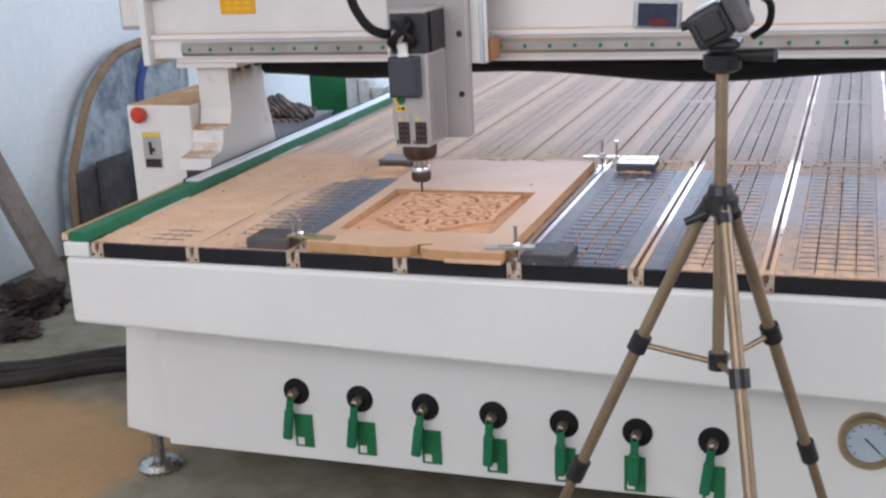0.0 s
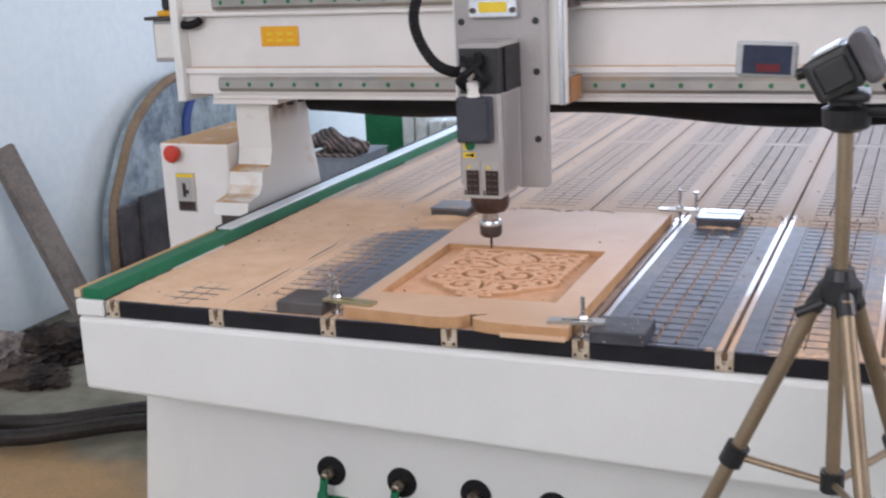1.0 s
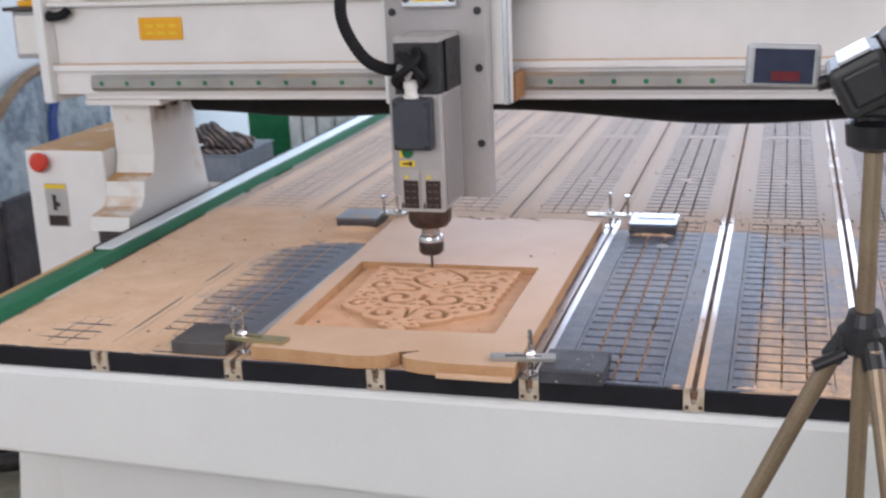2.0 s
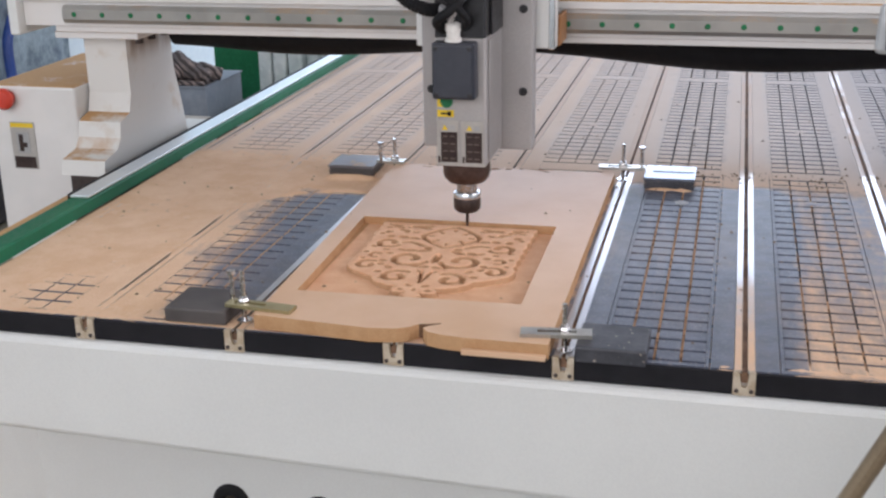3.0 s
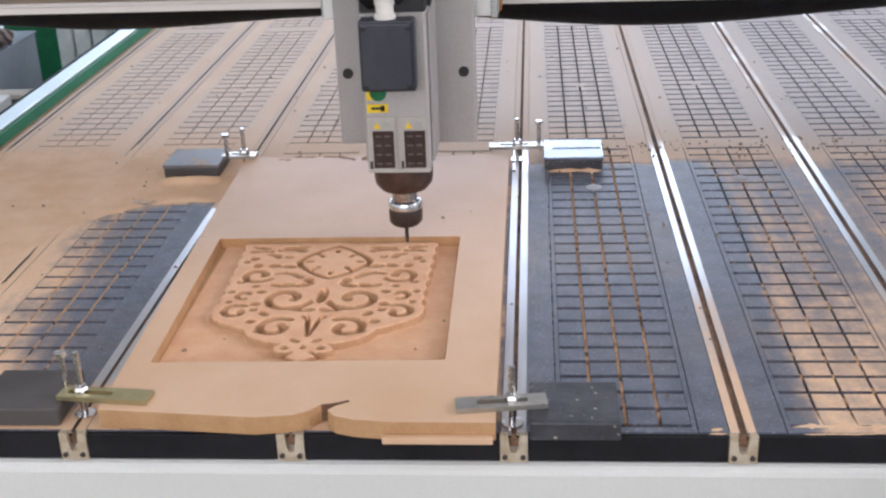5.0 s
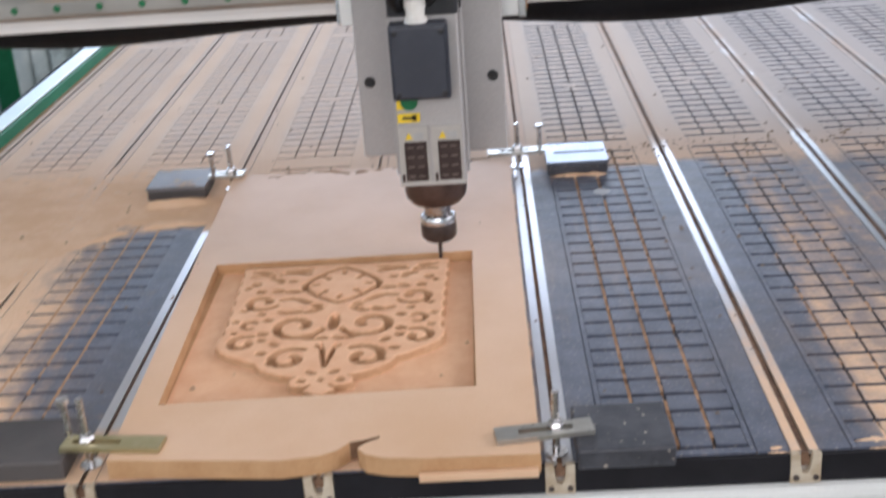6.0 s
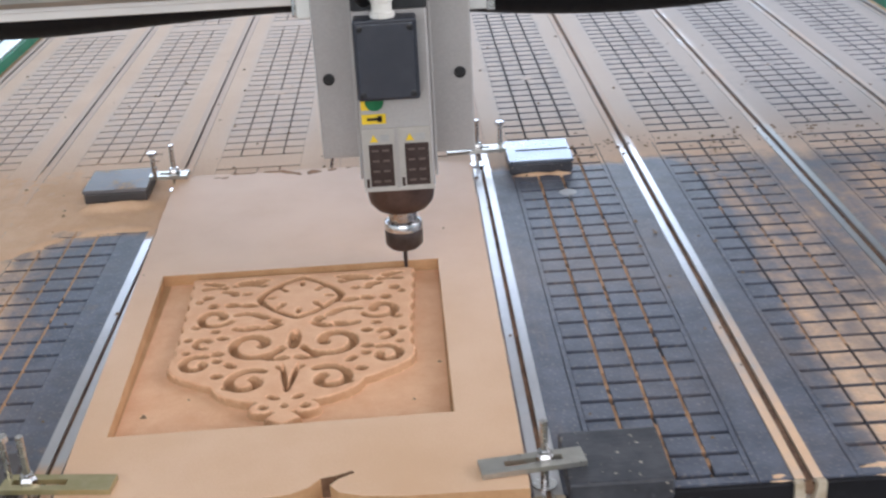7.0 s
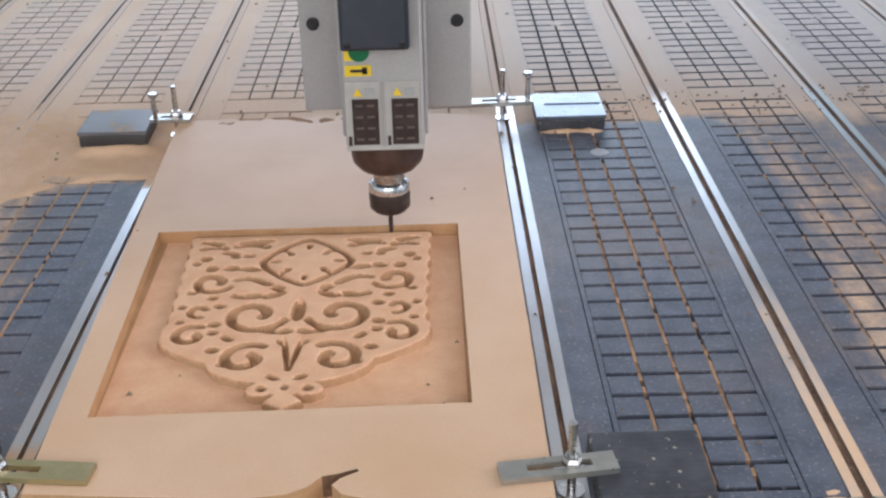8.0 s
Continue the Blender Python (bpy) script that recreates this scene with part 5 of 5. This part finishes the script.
def folded_sheet(rim):
    """Plastic sheet hung from a bent rim, in loose upright folds, 1 cm thick."""
    ys, zs = [p[0] for p in rim] + [3.35], [p[1] for p in rim] + [0.90]
    rng = random.Random(31)
    waves_ = [(rng.uniform(14, 60), rng.uniform(0, 6), rng.uniform(-4, 4), rng.uniform(0.3, 1.0)) for _ in range(7)]
    bm = bmesh.new()
    nu, nv = 90, 26
    front, back = [], []
    for i in range(nu):
        y = ys[0] + 0.01 + (3.34 - ys[0]) * i / (nu - 1)
        top = float(np.interp(y, ys, zs)) - 0.012
        for j in range(nv):
            z = 0.02 + (top - 0.02) * j / (nv - 1)
            x = -2.505 + 0.0075 * sum(a * math.sin(k * y + ph + sl * z) for k, ph, sl, a in waves_) * (1.0 - 0.5 * j / nv)
            front.append(bm.verts.new((x, y, z)))
            back.append(bm.verts.new((-2.56, y, z)))
    for i in range(nu - 1):
        for j in range(nv - 1):
            q = (i * nv + j, (i + 1) * nv + j, (i + 1) * nv + j + 1, i * nv + j + 1)
            bm.faces.new([front[k] for k in q])
            bm.faces.new([back[k] for k in q][::-1])
    edge = [j for j in range(nv)] + [i * nv + nv - 1 for i in range(1, nu)] + [(nu - 1) * nv + j for j in range(nv - 2, -1, -1)] + [i * nv for i in range(nu - 2, 0, -1)]
    for a, b in zip(edge, edge[1:] + edge[:1]):
        bm.faces.new((front[a], front[b], back[b], back[a]))
    return bm


def bench():
    b = base("bench", "narrow dark timber trestle with a pale worn top", "trestle")
    part("bench_top", boxed(-2.2, -1.43, 2.70, 2.775, 0.416, 0.434, 0.004), plain("worn_bench_top", (0.42, 0.37, 0.31), (0.56, 0.50, 0.43), 0.7, 0, 60, 8, 0.3), b, "pale worn top board")
    part("apron", boxed(-2.18, -1.45, 2.706, 2.728, 0.31, 0.4158, 0.003), GREY_BOARD, b, "dark timber apron")
    for x in (-2.17, -1.50):
        part("leg", boxed(x, x + 0.05, 2.7285, 2.77, 0.0, 0.4158, 0.003), GREY_BOARD, b)


def stripe_material():
    """Woven cloth in pinkish grey with dark bands."""
    m, nt, bsdf = nodes_of("striped_cloth")
    pos = node(nt, "ShaderNodeNewGeometry").outputs["Position"]
    warp = node(nt, "ShaderNodeVectorMath", {0: pos, 1: node(nt, "ShaderNodeVectorMath", {0: node(nt, "ShaderNodeTexNoise", {"Vector": pos, "Scale": 7.0}).outputs[1], 1: (0.09, 0.09, 0.09)}, operation="MULTIPLY").outputs[0]}, operation="ADD").outputs[0]
    band = node(nt, "ShaderNodeTexWave", {"Vector": warp, "Scale": 14.0, "Distortion": 2.5}, bands_direction="DIAGONAL").outputs[1]
    tone = mix(nt, ramp(nt, noise_of(nt, 11), 0.4, 0.6), (0.34, 0.27, 0.25), (0.17, 0.15, 0.15))
    shade(nt, bsdf, mix(nt, ramp(nt, calc(nt, "ADD", calc(nt, "MULTIPLY", band, 0.6), calc(nt, "MULTIPLY", noise_of(nt, 24), 0.4)), 0.38, 0.62), (0.075, 0.062, 0.06), tone), 0.95)
    bump(nt, bsdf, noise_of(nt, 60), 0.6, 0.004)
    return m


def rag_bundle():
    """Blankets thrown on the carton: folded rolls that overlap and droop over its edge."""
    rng = random.Random(12)
    cloth = stripe_material()
    b = base("blanket_bundle", "bundle of striped grey-brown blankets on the grey-blue carton", "blankets", at=(-1.82, 3.15, 0.492))
    part("folded_cloth", boxed(-0.13, 0.10, -0.085, 0.10, 0.0005, 0.022, 0.008), cloth, b)
    for i in range(10):
        x0, y0, z0 = -0.12 + 0.018 * i, rng.uniform(-0.05, 0.04), 0.045 + rng.uniform(0.0, 0.075) * (1 - abs(i - 4) / 6)
        pts = [(x0 - 0.05, y0 + rng.uniform(-0.05, 0.06), z0 - 0.010), (x0, y0, z0 + rng.uniform(0.0, 0.03)), (x0 + 0.05, y0 - rng.uniform(0.0, 0.04), z0 + rng.uniform(-0.01, 0.02)), (x0 + 0.09, y0 - rng.uniform(0.0, 0.06), z0 - 0.016)]
        part("roll", tube(bmesh.new(), curve_points(pts, 6), rng.uniform(0.020, 0.034), 12, 0.003, rng.uniform(0.55, 0.9)), cloth, b, smooth=True)


def clutter():
    # grey plank leaning on the wall
    bm = bmesh.new()
    a, b = Vector((-2.348, 1.795, 0.0)), Vector((-2.573, 1.635, 0.77))
    d = (b - a)
    side = Vector((0.35, 1, 0)).normalized()
    nrm = d.cross(side).normalized()
    side = nrm.cross(d).normalized()
    vs = []
    for p in (a, b):
        for s, t in ((-0.056, -0.022), (0.056, -0.022), (0.056, 0.022), (-0.056, 0.022)):
            vs.append(bm.verts.new(p + side * s + nrm * t))
    for q in ((0, 1, 2, 3), (7, 6, 5, 4), (0, 4, 5, 1), (1, 5, 6, 2), (2, 6, 7, 3), (3, 7, 4, 0)):
        bm.faces.new([vs[i] for i in q])
    bmesh.ops.bevel(bm, geom=bm.edges[:], offset=0.006, segments=2, affect="EDGES")
    tagged(part("plank", bm, TIMBER), "weathered grey plank leaning on the pale blue wall", "plank")
    # rags on the floor
    crumpled("crumpled_rag", (-2.25, 1.42, -0.004), (0.17, 0.22, 0.085), 3.0, RAG_DARK, "heap of dark crumpled rags on the floor", "rags", 0.06, 0.06)
    crumpled("crumpled_rag", (-2.17, 1.18, -0.004), (0.17, 0.11, 0.04), 7.0, RAG_DARK, "low heap of dark rags on the concrete", "rags", 0.06, 0.06)
    crumpled("crumpled_rag", (-2.36, 1.24, -0.004), (0.15, 0.15, 0.10), 11.0, CLOTH, "grey-brown crumpled cloth on the floor", "rags")
    # suction hoses
    for k, (dy, z, r) in enumerate(((0.05, 0.034, 0.029), (-0.07, 0.033, 0.028))):
        pts = curve_points([(-2.55, 0.66 + dy, z), (-2.1, 0.66 + dy, z), (-1.75, 0.72 + dy, z + 0.005), (-1.45, 0.92 + dy, z + 0.01), (-1.15, 1.05 + dy, z), (-0.80, 1.08 + dy, z + 0.02)], 26)
        tagged(part("suction_hose", tube(bmesh.new(), pts, r, 14, 0.001), GREY_HOSE), "ribbed dark grey suction hose lying on the floor", "hose", "suction hoses")
    # wrapped arch-shaped sheet standing by the wall
    arch = base("wrapped_arch", "tall arched frame with grey-blue plastic sheeting", "frame")
    pts = curve_points([(-2.50, 2.17, 0.02), (-2.50, 2.20, 0.36), (-2.50, 2.29, 0.55), (-2.50, 2.42, 0.74), (-2.50, 2.64, 0.885), (-2.50, 2.86, 0.93), (-2.50, 3.10, 0.93)], 8)
    part("arch_rim", tube(bmesh.new(), pts, 0.022, 10), BROWN_TIMBER, arch, "bent brown timber rim", True)
    part("sheeting", folded_sheet([(p.y, p.z) for p in pts]), SHEETING, arch, "creased grey-blue sheeting", True)
    g = base("board_stack", "dark grey boards standing on edge", "boards")
    for i, (y0, y1, h) in enumerate(((2.20, 2.60, 0.40), (2.34, 2.86, 0.43), (2.62, 3.05, 0.36))):
        part("board", boxed(-2.49 + 0.03 * i, -2.465 + 0.03 * i, y0, y1, 0, h, 0.003), GREY_BOARD, g)
    tagged(part("blue_pipe", tube(bmesh.new(), curve_points([(-2.42, 2.72, 0.0), (-2.44, 2.70, 0.25), (-2.46, 2.78, 0.5), (-2.47, 2.80, 0.72), (-2.47, 2.92, 0.88)], 8), 0.022, 10), BLUE_HOSE), "blue plastic hose hanging by the sheeting", "hose")
    # things beyond the gantry, left of the bed
    c = base("carton", "plain grey-blue carton standing on the floor", "carton")
    part("carton_body", boxed(-1.95, -1.71, 3.06, 3.45, 0.0, 0.484, 0.006), GREY_BLUE, c)
    part("lid", boxed(-1.955, -1.705, 3.055, 3.455, 0.4845, 0.492, 0.003), GREY_BLUE, c)
    bench()
    rag_bundle()
    cab = base("green_cabinet", "green painted steel cabinet", "cabinet")
    part("cabinet_body", boxed(-1.98, -1.74, 3.77, 4.1, 0.0, 1.15, 0.008), GREEN_PAINT, cab)
    part("door", boxed(-1.975, -1.745, 3.752, 3.7695, 0.03, 1.14, 0.004), GREEN_PAINT, cab)
    rng = random.Random(8)
    w = base("panel_stack", "upright panels wrapped in clear plastic", "panels")
    for i in range(9):
        x = -1.650 + 0.075 * i
        part("panel", boxed(x, x + 0.066, 3.5 + rng.uniform(0, 0.05), 3.62, 0.0, 0.62 + rng.uniform(-0.03, 0.06), 0.012), WRAP, w)
    tagged(part("white_case", boxed(-1.54, -1.42, 2.36, 2.5, 0.0, 0.49, 0.006), PAPER), "small white case on the floor", "case")


clutter()
gantry()
HEAD = spindle_head()
workpiece()
clamping()
drifts()
tripod()
camcorder()
BEDS = machine_bed()
TILE = {g: (tile_mesh(GRID - g), tile_mesh(HALF - GRID - g / 2)) for g in (long_gap(2), long_gap(4), long_gap(5))}
for k in range(8):
    bed_panel(BEDS, k, k in (1, 4, 5), TILE[long_gap(k)])


def motions():
    rows = ((0.0, -0.143), (0.5, -0.128), (1.0, -0.106), (1.5, -0.077), (1.7, -0.069), (2.8, -0.016), (3.0, -0.002), (3.5, 0.024), (4.0, 0.050), (4.5, 0.076), (4.7, 0.083),
            (5.8, 0.117), (6.0, 0.129), (6.25, 0.150), (6.5, 0.171), (6.75, 0.151), (7.0, 0.131), (7.5, 0.105), (8.0, 0.089))
    walk(HEAD, [(t, pose(x, 0, 0)) for t, x in rows])


motions()
